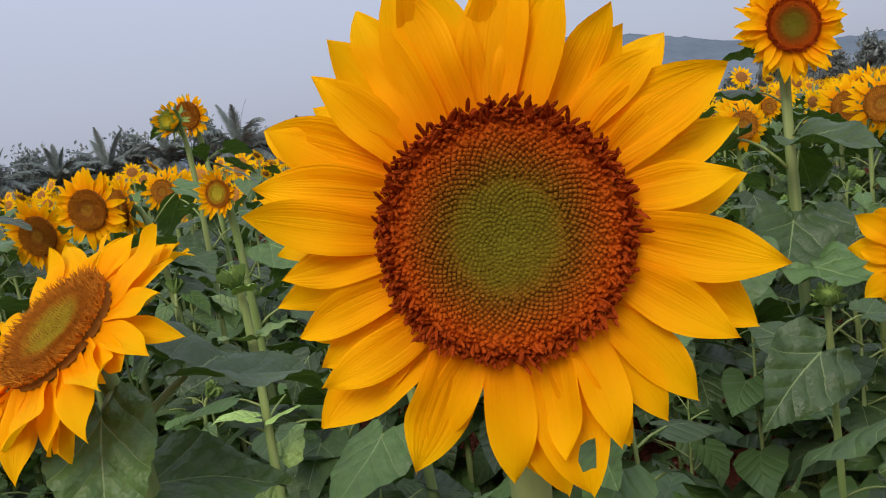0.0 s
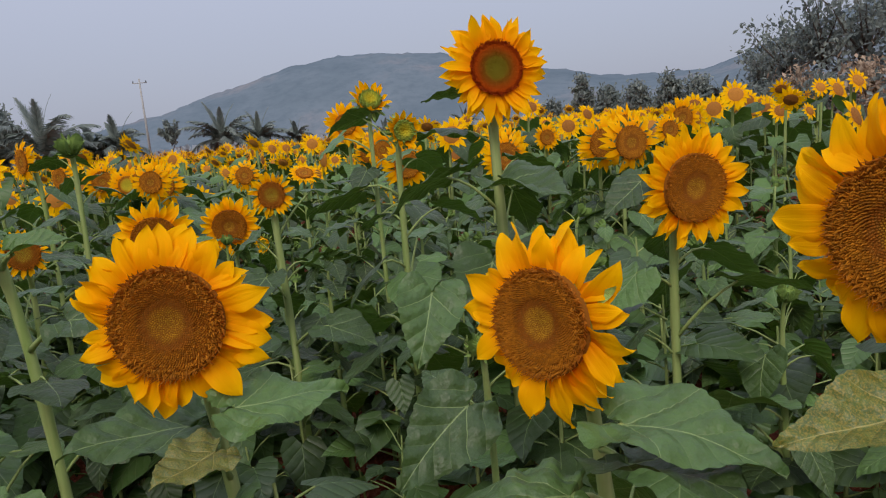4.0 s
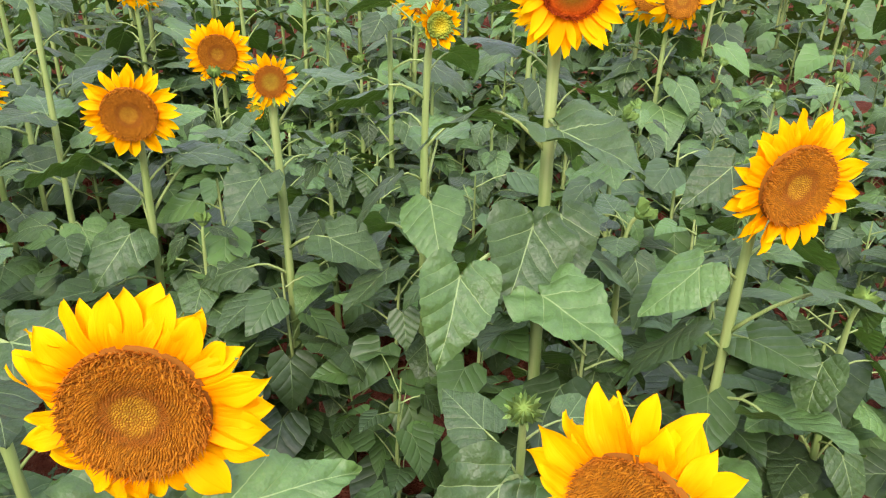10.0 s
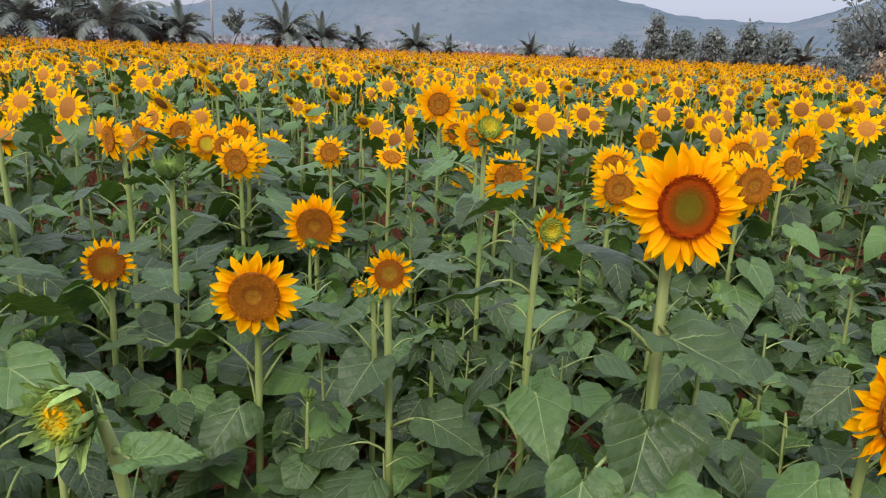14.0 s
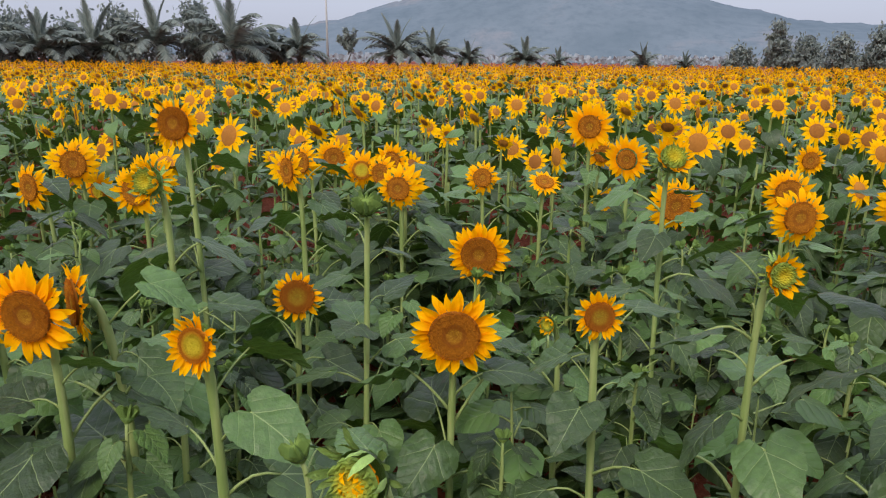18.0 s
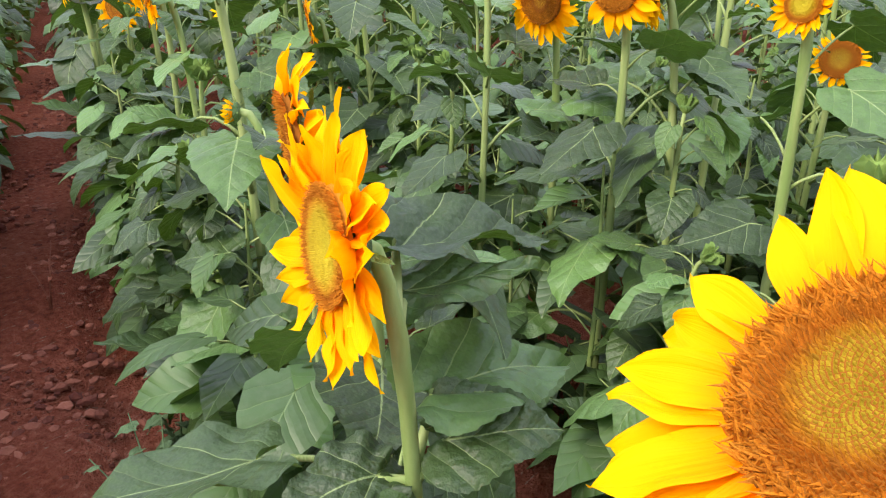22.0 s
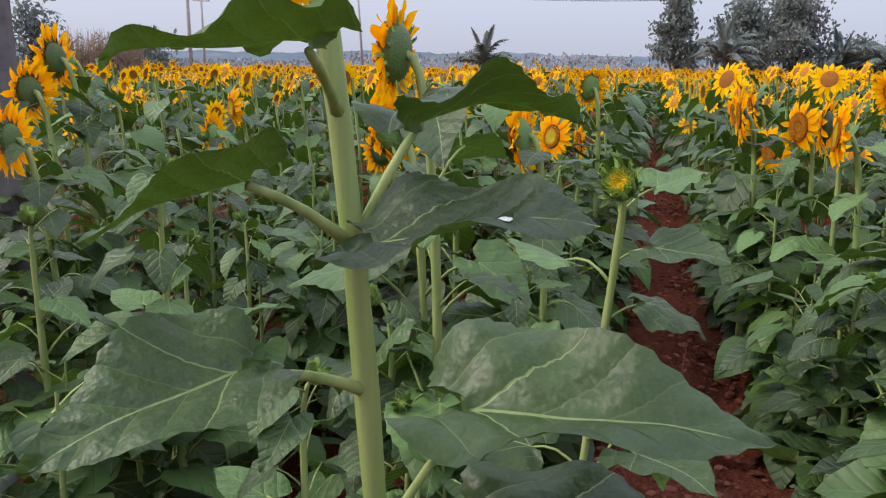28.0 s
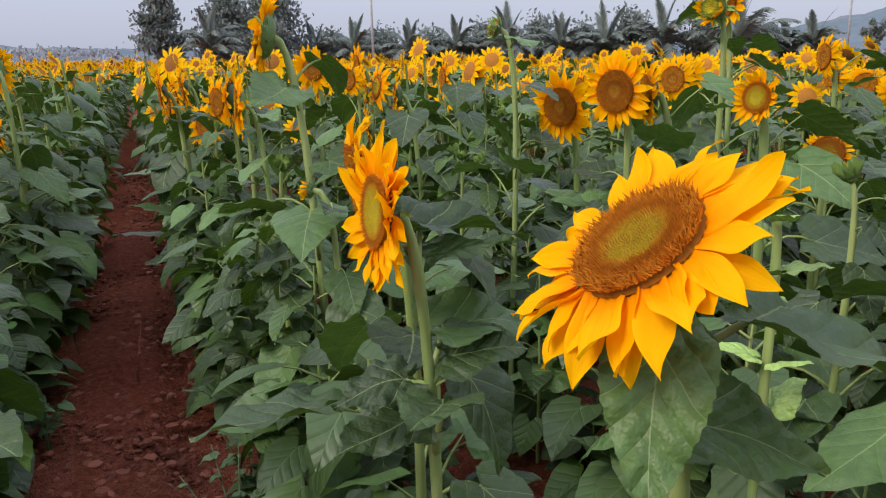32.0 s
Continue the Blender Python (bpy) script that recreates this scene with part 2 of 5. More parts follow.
M_DISC = {
    "young": disc_material("young_disc", 0.4, (0.0, (0.190, 0.165, 0.012)), (0.36, (0.205, 0.150, 0.010)), (0.56, (0.330, 0.110, 0.008)), (0.70, (0.470, 0.100, 0.006)), (0.83, (0.560, 0.092, 0.005)), (0.91, (0.420, 0.058, 0.005)), (1.0, (0.360, 0.048, 0.005))),
    "ripe": disc_material("ripe_disc", 0.75, (0.0, (0.520, 0.310, 0.026)), (0.26, (0.560, 0.290, 0.022)), (0.36, (0.330, 0.105, 0.012)), (0.44, (0.400, 0.130, 0.013)), (0.55, (0.580, 0.225, 0.017)), (0.86, (0.580, 0.215, 0.015)), (1.0, (0.450, 0.140, 0.011))),
    "olive": disc_material("olive_disc", 0.5, (0.0, (0.430, 0.330, 0.022)), (0.40, (0.480, 0.330, 0.024)), (0.50, (0.600, 0.270, 0.020)), (0.60, (0.480, 0.150, 0.012)), (1.0, (0.640, 0.230, 0.017))),
    "pale": disc_material("pale_disc", 0.3, (0.0, (0.560, 0.470, 0.035)), (0.55, (0.620, 0.470, 0.035)), (0.70, (0.660, 0.360, 0.026)), (0.82, (0.480, 0.160, 0.014)), (1.0, (0.620, 0.240, 0.018))),
    "bud": disc_material("bud_top", 0.4, (0.0, (0.720, 0.560, 0.030)), (0.45, (0.560, 0.500, 0.040)), (0.75, (0.300, 0.380, 0.060)), (1.0, (0.200, 0.300, 0.060))),
    "shut": disc_material("shut_bud", 0.3, (0.0, (0.190, 0.290, 0.060)), (0.5, (0.230, 0.330, 0.080)), (1.0, (0.150, 0.240, 0.060))),
    "green": disc_material("green_disc", 0.5, (0.0, (0.330, 0.340, 0.030)), (0.4, (0.420, 0.300, 0.022)), (0.62, (0.380, 0.125, 0.011)), (1.0, (0.480, 0.150, 0.012))),
}


def plain_material(name, a, b, scale=20.0, rough=0.8, through=0.0, per_island=False):
    k = Nodes(name)
    co = k.coord("Object")
    fac = k.noise(scale, 4.0, co, 0.6)
    if per_island:
        fac = k.math("MULTIPLY_ADD", k.add("ShaderNodeNewGeometry").outputs["Random Per Island"], 0.6, k.math("MULTIPLY", fac, 0.4))
    c = k.ramp(fac, (0.3, a), (0.72, b))
    return k.shade(c, rough, k.bump(k.noise(scale * 6, 3.0, co), 0.4, 0.01), through, c, 0.3)


M_BRACT = leaf_material("green_bract", (0.215, 0.320, 0.080), (0.33, 0.43, 0.16), (0.300, 0.390, 0.140))
M_CALYX = leaf_material("green_calyx", (0.085, 0.150, 0.036), (0.20, 0.28, 0.09), (0.150, 0.210, 0.080))
M_BARK = plain_material("tree_bark", (0.07, 0.055, 0.045), (0.15, 0.125, 0.10), 4.0)
M_POLE = plain_material("concrete_pole", (0.32, 0.31, 0.30), (0.42, 0.41, 0.39), 6.0)
M_POST = plain_material("weathered_concrete", (0.12, 0.11, 0.115), (0.24, 0.22, 0.22), 7.0)
M_WIRE = plain_material("dark_wire", (0.05, 0.05, 0.05), (0.07, 0.07, 0.07), 9.0)
# greens lightened and greyed in the base colour to imitate evening haze
M_TREE = plain_material("hazed_tree_leaves", (0.145, 0.175, 0.160), (0.255, 0.285, 0.255), 1.5, 0.7, 0.3, True)
M_PALM = plain_material("hazed_palm_leaflets", (0.140, 0.172, 0.150), (0.250, 0.280, 0.245), 1.5, 0.6, 0.3, True)
M_DRY = plain_material("dry_stalks", (0.26, 0.18, 0.125), (0.44, 0.33, 0.24), 6.0, 0.9, 0.15, True)
M_WEED = plain_material("weed_leaves", (0.10, 0.17, 0.07), (0.17, 0.25, 0.12), 40.0, 0.6, 0.15)
M_DROPPING = plain_material("white_dropping", (0.60, 0.60, 0.56), (0.75, 0.75, 0.72), 60.0)

M_CORE = Nodes("disc_core").shade((0.240, 0.085, 0.012, 1), 0.9, None, 0.0, None, 0.03)

k = Nodes("red_soil")
co = k.coord("Object")
big, small = k.noise(1.3, 4.0, co), k.noise(38.0, 5.0, co, 0.7)
c = k.ramp(k.math("ADD", k.math("MULTIPLY", big, 0.4), k.math("MULTIPLY", small, 0.6)), (0.34, (0.085, 0.018, 0.010)), (0.48, (0.190, 0.047, 0.024)), (0.60, (0.260, 0.080, 0.046)), (0.72, (0.370, 0.180, 0.120)))
straw = k.ramp(k.noise(90.0, 2.0, k.add("ShaderNodeMapping", ("Vector", co), ("Scale", (1.0, 0.25, 1.0)), ("Rotation", (0, 0, 0.7))).outputs[0], 0.5), (0.66, (0, 0, 0)), (0.72, (0.7, 0.7, 0.7)))
c = k.mix(straw, c, (0.30, 0.20, 0.14, 1))
M_SOIL = k.shade(c, 0.95, k.bump(k.math("ADD", small, k.noise(150.0, 3.0, co)), 1.0, 0.02), 0.0, None, 0.1)
M_CLOD = plain_material("soil_clod", (0.105, 0.026, 0.015), (0.300, 0.105, 0.064), 30.0, 0.95, 0.0, True)

# distance haze is put into the hills' base colour as blue-grey
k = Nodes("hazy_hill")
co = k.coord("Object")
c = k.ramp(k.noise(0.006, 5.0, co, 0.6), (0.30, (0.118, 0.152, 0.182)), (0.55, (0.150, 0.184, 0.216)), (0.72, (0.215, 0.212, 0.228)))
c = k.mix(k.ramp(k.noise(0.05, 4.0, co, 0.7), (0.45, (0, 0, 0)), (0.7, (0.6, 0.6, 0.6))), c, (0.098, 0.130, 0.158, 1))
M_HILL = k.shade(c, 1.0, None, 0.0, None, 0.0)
# foliage painted pale blue-grey to stand for haze over the far trees
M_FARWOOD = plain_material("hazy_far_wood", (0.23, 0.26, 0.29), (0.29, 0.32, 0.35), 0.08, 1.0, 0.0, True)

# ---- mesh helpers ----


def mesh_of(name, verts, faces, mats, index=None, uvs=None, smooth=True):
    """A mesh from arrays; uvs are given point by point."""
    me = bpy.data.meshes.new(name)
    me.from_pydata([tuple(v) for v in verts], [], [tuple(f) for f in faces])
    for m in mats:
        me.materials.append(m)
    if index is not None:
        me.polygons.foreach_set("material_index", np.asarray(index, dtype=np.int32))
    if uvs is not None:
        loops = np.empty(len(me.loops), dtype=np.int32)
        me.loops.foreach_get("vertex_index", loops)
        me.uv_layers.new(name="UVMap").data.foreach_set("uv", np.asarray(uvs, dtype=np.float32)[loops].ravel())
    me.polygons.foreach_set("use_smooth", np.full(len(me.polygons), smooth))
    me.update()
    return me


def part(name, mesh, parent, m=None, label=""):
    ob = new(name, mesh)
    ob.parent = parent
    if m is not None:
        ob.matrix_basis = m
    if label:
        ob["label"] = label
    return ob


def grid_faces(rows, cols, wrap=False):
    out = []
    for i in range(rows - 1):
        for j in range(cols if wrap else cols - 1):
            a, b = i * cols + j, i * cols + (j + 1) % cols
            out.append((a, b, b + cols, a + cols))
    return out


def tube(points, radii, sides=8, ribs=0.0):
    """Points and faces of a tube that tapers along a line."""
    pts = [Vector(p) for p in points]
    verts = []
    side = Vector((1, 0, 0))
    for i, p in enumerate(pts):
        ahead = (pts[min(i + 1, len(pts) - 1)] - pts[max(i - 1, 0)]).normalized()
        side = (side - ahead * side.dot(ahead))
        side = side.normalized() if side.length > 1e-4 else ahead.orthogonal().normalized()
        other = ahead.cross(side)
        for j in range(sides):
            a = 2 * math.pi * j / sides
            r = radii[i] * (1 + (ribs if j % 2 else -ribs))
            verts.append(p + (side * math.cos(a) + other * math.sin(a)) * r)
    faces = grid_faces(len(pts), sides, True)
    faces.append(tuple(range(sides))[::-1])
    faces.append(tuple(range((len(pts) - 1) * sides, len(pts) * sides)))
    return verts, faces


# right-hand margin of a heart-shaped leaf, from the notch at the stalk round the lobe to the tip
MARGIN = [Vector(p) for p in ((0.0, 0.0), (0.09, -0.15), (0.22, -0.20), (0.36, -0.13), (0.45, 0.03), (0.455, 0.21), (0.39, 0.42), (0.27, 0.63), (0.13, 0.84), (0.0, 1.0))]


def margin(s):
    q = min(0.9999, s) * (len(MARGIN) - 1)
    i = int(q)
    f = q - i
    p = [MARGIN[max(0, min(len(MARGIN) - 1, i + d))] for d in (-1, 0, 1, 2)]
    return 0.5 * (2 * p[1] + (p[2] - p[0]) * f + (2 * p[0] - 5 * p[1] + 4 * p[2] - p[3]) * f * f + (3 * p[1] - p[0] - 3 * p[2] + p[3]) * f ** 3)


def leaf_arrays(length, width, droop, fold, rows=19, half=4, wavy=0.0, seed=0, teeth=True, ridge=0.006):
    """A heart-shaped, pointed, finely toothed leaf blade: stalk at the origin, tip along +y, upper side +z. UVs lie flat on the blade."""
    r = random.Random(seed)
    phase, phase2, skew, arch = r.uniform(0, 6), r.uniform(0, 6), r.uniform(-0.16, 0.16), r.uniform(-0.1, 0.5)
    wide = width / (0.455 * length)
    waves = r.choice((3, 4, 5))
    verts, uvs = [], []
    for i in range(rows):
        s = i / (rows - 1)
        if rows < 6:
            s = (0.0, 0.46, 1.0)[i] if rows == 3 else (0.0, 0.3, 0.5, 0.75, 1.0)[i]
        edge = margin(s)
        mid = s ** 1.7
        for j in range(2 * half + 1):
            u = j / half - 1
            a = abs(u)
            x, y = edge.x * a, mid + (edge.y - mid) * a
            if teeth and 0 < i < rows - 1 and a == 1:
                x *= 1.016 if i % 2 else 0.984
                y += 0.008 if i % 2 else -0.008
            sx = x * wide * (1 if u > 0 else -1)
            vein = -math.cos((y - 0.84 * x ** 0.82) * 4.3 * 2 * math.pi)
            z = fold * x - arch * x * x * 1.6 + wavy * 0.055 * math.sin(waves * 2 * math.pi * s + phase + (1.3 if u > 0 else 0)) * a * a
            z += ridge * vein * min(1, a * 2) * (1 - a) + wavy * 0.02 * math.sin(7 * y + 5 * sx + phase2)
            # the blade bends down towards its tip
            bend = droop * 1.5
            t = max(0.0, y)
            yy = math.sin(bend * t) / bend if bend * t > 0 else y
            drop = (1 - math.cos(bend * t)) / bend
            verts.append(((sx + skew * t * t) * length, (yy + z * math.sin(bend * t)) * length, (z * math.cos(bend * t) - drop) * length))
            uvs.append((sx, y))
    return verts, grid_faces(rows, 2 * half + 1), uvs


def petal_arrays(length, width, curl, cup, rows=9, half=3, twist=0.0, tip=0.0, seed=0, taper=2.2):
    """A lance-shaped ray petal: root at the origin, along +y, upper side +z."""
    r = random.Random(seed)
    p1, p2 = r.uniform(0, 6), r.uniform(0, 6)
    verts, uvs, cols = [], [], 2 * half + 1
    bend = r.uniform(-0.16, 0.16)
    for i in range(rows):
        v = i / (rows - 1)
        w = width * (0.40 + 0.60 * math.sin(math.pi * min(1, 0.16 + 0.62 * v))) * (1 - max(0, (v - 0.36) / 0.64) ** taper * 0.985)
        for j in range(cols):
            u = j / half - 1
            a = twist * v
            lx, lz = u * w, cup * w * (u * u) + 0.085 * w * math.cos(2 * math.pi * u * 1.5) * (1 - 0.6 * v)
            lz += (0.16 * math.sin(8 * v + p1) * u + 0.10 * math.sin(11 * v + p2) * u * u) * width * min(1, 2 * v)
            x = lx * math.cos(a) - lz * math.sin(a) + bend * length * v * v
            z = lx * math.sin(a) + lz * math.cos(a) + length * (curl * v * v + tip * max(0, v - 0.7) ** 2 * 4)
            y = length * v * (1 - 0.25 * abs(curl) * v) + 0.02 * width * math.sin(p2 + 3 * u)
            verts.append((x, y, z))
            uvs.append((u, v))
    return verts, grid_faces(rows, cols), uvs


def disc_mesh(name, style, count, dome=0.12, hair=0.05, fringe=0.09, rings=9, around=40, cheap=False):
    """A seed disc of radius 1: a low dome, and the florets that cover it in spirals."""
    verts, faces = [], []
    for i in range(rings):
        q = i / (rings - 1)
        for j in range(around):
            a = 2 * math.pi * j / around
            verts.append((q * math.cos(a), q * math.sin(a), dome * (0.35 + 0.65 * math.cos(math.pi * min(1, abs(q - 0.68) * 1.5) * 0.5)) - (0.12 if i == rings - 1 else 0)))
    base = mesh_of(name, verts, grid_faces(rings, around, True), [M_DISC[style] if style in ("bud", "pale", "young") else M_CORE])
    verts = []
    r = random.Random(count)
    for n in range(count):
        q = math.sqrt((n + 0.5) / count) * 0.99
        a = n * 2.399963
        size = (1.04 if style in ("young", "pale") and q < 0.75 else 0.95) / math.sqrt(count)
        h = hair * 0.35 + (hair if q > 0.45 else hair * 0.35) * r.uniform(0.5, 1.2) + (fringe * r.uniform(0.3, 1.2) if q > 0.86 else 0)
        z0 = dome * (0.35 + 0.65 * math.cos(math.pi * min(1, abs(q - 0.68) * 1.5) * 0.5)) - 0.006
        wild = 1.0 if q > 0.74 else 0.25
        lean = 0.45 * h * (q - 0.3) + r.uniform(-0.6, 0.6) * h * wild
        sway = r.uniform(-0.7, 0.7) * h * wild
        cx, cy, ca, sa = q * math.cos(a), q * math.sin(a), math.cos(a), math.sin(a)
        start = len(verts)
        if cheap:
            for dx, dy in ((1, 0), (0, 1), (-1, 0), (0, -1)):
                lx, ly = dx * size * 1.1, dy * size * 1.1
                verts.append((cx + lx * ca - ly * sa, cy + lx * sa + ly * ca, z0))
            verts.append((cx + lean * ca - sway * sa, cy + lean * sa + sway * ca, z0 + h))
            faces += [(start + j, start + (j + 1) % 4, start + 4) for j in range(4)]
            continue
        for lift, wide in ((0.0, 1.0), (0.75, 0.9)):
            for dx, dy in ((1, 0), (0, 1), (-1, 0), (0, -1)):
                lx, ly = dx * size * wide + lean * lift, dy * size * wide + sway * lift
                verts.append((cx + lx * ca - ly * sa, cy + lx * sa + ly * ca, z0 + h * lift))
        for j in range(4):
            b, d = start + j, start + (j + 1) % 4
            faces.append((b, d, d + 4, b + 4))
        verts.append((cx + lean * ca - sway * sa, cy + lean * sa + sway * ca, z0 + h))
        faces += [(start + 4 + j, start + 4 + (j + 1) % 4, start + 8) for j in range(4)]
    return base, mesh_of("floret_cover", verts, faces, [M_DISC[style]], None, None, False)


def shut_bud():
    """A closed bud of radius 1: a cup whose rim runs out into pointed scales."""
    r = random.Random(9)
    profile = ((0.2, -0.9), (0.8, -0.5), (1.05, 0.1), (0.95, 0.5), (0.75, 0.8), (0.3, 0.95), (0.02, 1.0))
    verts, faces = [], []
    for i, (rad, z) in enumerate(profile):
        for j in range(20):
            a = 2 * math.pi * j / 20
            tip = (1.0 if j % 2 else 0.0) * r.uniform(0.7, 1.3) if i in (2, 3, 4) else 0.0
            w = rad * (1 + (0.75, 0.55, 0.35)[i - 2] * tip) if tip else rad
            verts.append((w * math.cos(a), w * math.sin(a), z + 0.7 * tip))
    faces = grid_faces(len(profile), 20, True)
    return mesh_of("bud", verts, faces, [M_DISC["shut"]], None, None, False)


# shared pieces of the plants
DISCS = {
    "young": disc_mesh("disc_young", "young", 2500, 0.10, 0.034, 0.085),
    "fine": disc_mesh("disc_fine", "ripe", 2100, 0.16, 0.065, 0.05, 9, 40, True),
    "ripe": disc_mesh("disc_ripe", "ripe", 1300, 0.16, 0.055, 0.05, 9, 40, True),
    "pale": disc_mesh("disc_pale", "pale", 2400, 0.13, 0.055, 0.05, 9, 40, True),
    "olive": disc_mesh("disc_olive", "olive", 1900, 0.15, 0.075, 0.06, 9, 40, True),
    "green": disc_mesh("disc_green", "green", 600, 0.10, 0.05, 0.06, 9, 40, True),
    "bud": disc_mesh("disc_bud", "bud", 90, 0.5, 0.16, 0.10, 6, 20, True),
    "shut": shut_bud(),
    "ripe_small": disc_mesh("disc_ripe_small", "ripe", 300, 0.14, 0.035, 0.05, 5, 18, True),
    "pale_small": disc_mesh("disc_pale_small", "pale", 240, 0.12, 0.05, 0.05, 5, 18, True),
}


def disc_part(name, style, root, m):
    """A disc with its florets on it."""
    if style == "shut":
        return part(name, DISCS[style], root, m)
    disc = part(name, DISCS[style][0], root, m)
    tagged(part("floret_cover", DISCS[style][1], disc), "", "", "", "stuff")
    return disc


def petal_set(name, count, width, curl, cup, seed, rows=9, half=3, taper=2.2):
    r = random.Random(seed)
    out = []
    for n in range(count):
        v, f, uv = petal_arrays(1.0, width * r.uniform(0.85, 1.15), curl + r.uniform(-0.18, 0.18), cup + r.uniform(-0.15, 0.15), rows, half, r.uniform(-0.4, 0.4), r.uniform(-0.3, 0.2), seed + n, taper * r.uniform(0.85, 1.2))
        out.append(mesh_of(name, v, f, [M_PETAL], None, uv))
    return out


PETALS = {
    "flat": petal_set("petal_flat", 14, 0.215, -0.05, 0.25, 11, 13, 4, 2.6),
    "broad": petal_set("petal_broad", 16, 0.225, -0.03, 0.22, 91, 15, 4, 2.6),
    "droop": petal_set("petal_droop", 14, 0.265, -0.28, 0.16, 31, 13, 4, 3.1),
    "narrow": petal_set("petal_narrow", 14, 0.190, -0.04, 0.30, 71, 11, 3),
    "forward": petal_set("petal_forward", 8, 0.20, 0.30, 0.35, 51),
}


def leaf_set(count, seed, rows, half, teeth=True):
    r = random.Random(seed)
    out = []
    for n in range(count):
        v, f, uv = leaf_arrays(1.0, r.uniform(0.38, 0.48), r.uniform(0.06, 0.60), r.uniform(-0.02, 0.42), rows, half, r.uniform(0.15, 0.75), seed + n, teeth)
        out.append((v, f, uv))
    return out


def broad_leaf(seed):
    r = random.Random(seed)
    v, f, uv = leaf_arrays(1.0, r.uniform(0.40, 0.47), r.uniform(0.10, 0.32), r.uniform(0.18, 0.45), 45, 8, r.uniform(0.7, 1.25), seed, True, 0.036)
    return mesh_of("leaf_blade", v, f, [M_LEAF], None, uv)


LEAF_BROAD = [broad_leaf(300 + n) for n in range(8)]
LEAF_NEAR = [mesh_of("leaf_blade", v, f, [M_LEAF], None, uv) for v, f, uv in leaf_set(14, 100, 25, 3)]


def petiole_arrays(reach, rise, sag, radius=0.0035, sides=6):
    pts = [(0, reach * s, rise * s + sag * math.sin(math.pi * s)) for s in (0, 0.25, 0.5, 0.75, 1.0)]
    return tube(pts, [radius * 1.5, radius * 1.1, radius, radius * 0.95, radius * 0.8], sides)


PETIOLES = [mesh_of("petiole", *petiole_arrays(1.0, rise, sag, 0.027), [M_STEM]) for rise, sag in ((0.5, 0.12), (0.75, 0.15), (0.25, 0.2), (1.0, 0.1))]
PETIOLE_RISE = (0.5, 0.75, 0.25, 1.0)


def leafed(name, rise, sag, blade, pitch):
    """A leaf with its stalk in one mesh, as long as 1 for the blade and 0.66 for the stalk."""
    pv, pf = petiole_arrays(0.66, 0.66 * rise, 0.66 * sag, 0.019, 5)
    v, f, uv = blade
    turn = Matrix.Translation((0, 0.66, 0.66 * rise)) @ Matrix.Rotation(radians(pitch), 4, "X")
    n = len(pv)
    verts = [tuple(p) for p in pv] + [tuple(turn @ Vector(p)) for p in v]
    faces = pf + [tuple(i + n for i in face) for face in f]
    return mesh_of(name, verts, faces, [M_STEM, M_LEAF], [0] * len(pf) + [1] * len(f), [(0.5, 0.5)] * n + uv)


_r = random.Random(5)
LEAF_WHOLE = [leafed("leaf_on_stalk", _r.choice((0.3, 0.6, 0.9)), 0.15, b, _r.triangular(-48, 30, -5)) for b in leaf_set(18, 200, 13, 3)]


def calyx_mesh(fringe=False):
    """The green cup behind a flower head of disc radius 1; its rim may run out into pointed scales."""
    r = random.Random(17)
    verts, uvs = [], []
    rings, around = 6, 36 if fringe else 20
    for i in range(rings):
        q = i / (rings - 1)
        for j in range(around):
            a = 2 * math.pi * j / around
            rad = 0.16 + 0.82 * math.sin(q * math.pi / 2)
            verts.append(Vector((rad * math.cos(a), rad * math.sin(a), -0.52 + 0.50 * q * q)))
            uvs.append((0.6, 0.4))
    if fringe:
        rings += 2
        for reach in (1.0, 2.0):
            for j in range(around):
                a = 2 * math.pi * j / around + r.uniform(-0.05, 0.05) * reach
                out = (0.98 + 0.22 * reach * r.uniform(0.6, 1.3), -0.04 - 0.08 * reach * r.uniform(-0.5, 1.4)) if j % 2 else (0.93, -0.10 - 0.02 * reach)
                verts.append(Vector((out[0] * math.cos(a), out[0] * math.sin(a), out[1])))
                uvs.append((0.6, 0.4))
    return mesh_of("calyx", verts, grid_faces(rings, around, True), [M_CALYX], None, uvs)


CALYX_BARE, CALYX_FRINGED = calyx_mesh(), calyx_mesh(True)
BRACT_ONE = []
for n in range(5):
    v, f, uv = petal_arrays(1.0, 0.135, 0.15 - 0.1 * n, 0.35, 8, 2, 0.15 * n - 0.3, 0.35, 700 + n)
    BRACT_ONE.append(mesh_of("bract", v, f, [M_BRACT], None, uv))


def joined_petals(name, count, length, width, curl, seed, rows, half, mat, lift=0.0, jitter=14):
    """All ray petals of a head of disc radius 1, in one mesh."""
    r = random.Random(seed)
    verts, faces, uvs = [], [], []
    for n in range(count):
        v, f, uv = petal_arrays(length * r.uniform(0.82, 1.12), width * r.uniform(0.85, 1.15), curl + r.uniform(-0.2, 0.2), 0.25, rows, half, r.uniform(-0.4, 0.4), 0, seed + n)
        a = 2 * math.pi * n / count + r.uniform(-0.08, 0.08)
        m = Matrix.Rotation(a, 4, "Z") @ Matrix.Translation((0, 0.86, -0.05 * (n % 2))) @ Matrix.Rotation(radians(lift + r.uniform(-jitter, jitter) - 8 * (n % 2)), 4, "X")
        b = len(verts)
        verts += [m @ Vector(p) for p in v]
        faces += [tuple(i + b for i in face) for face in f]
        uvs += uv
    return mesh_of(name, verts, faces, [mat], None, uvs)


PETAL_RINGS = [joined_petals("petal_ring", 32, 0.98 + 0.06 * n, 0.185, -0.1 - 0.08 * n, 400 + 40 * n, 5, 1, M_PETAL, 4 - 6 * n) for n in range(4)]


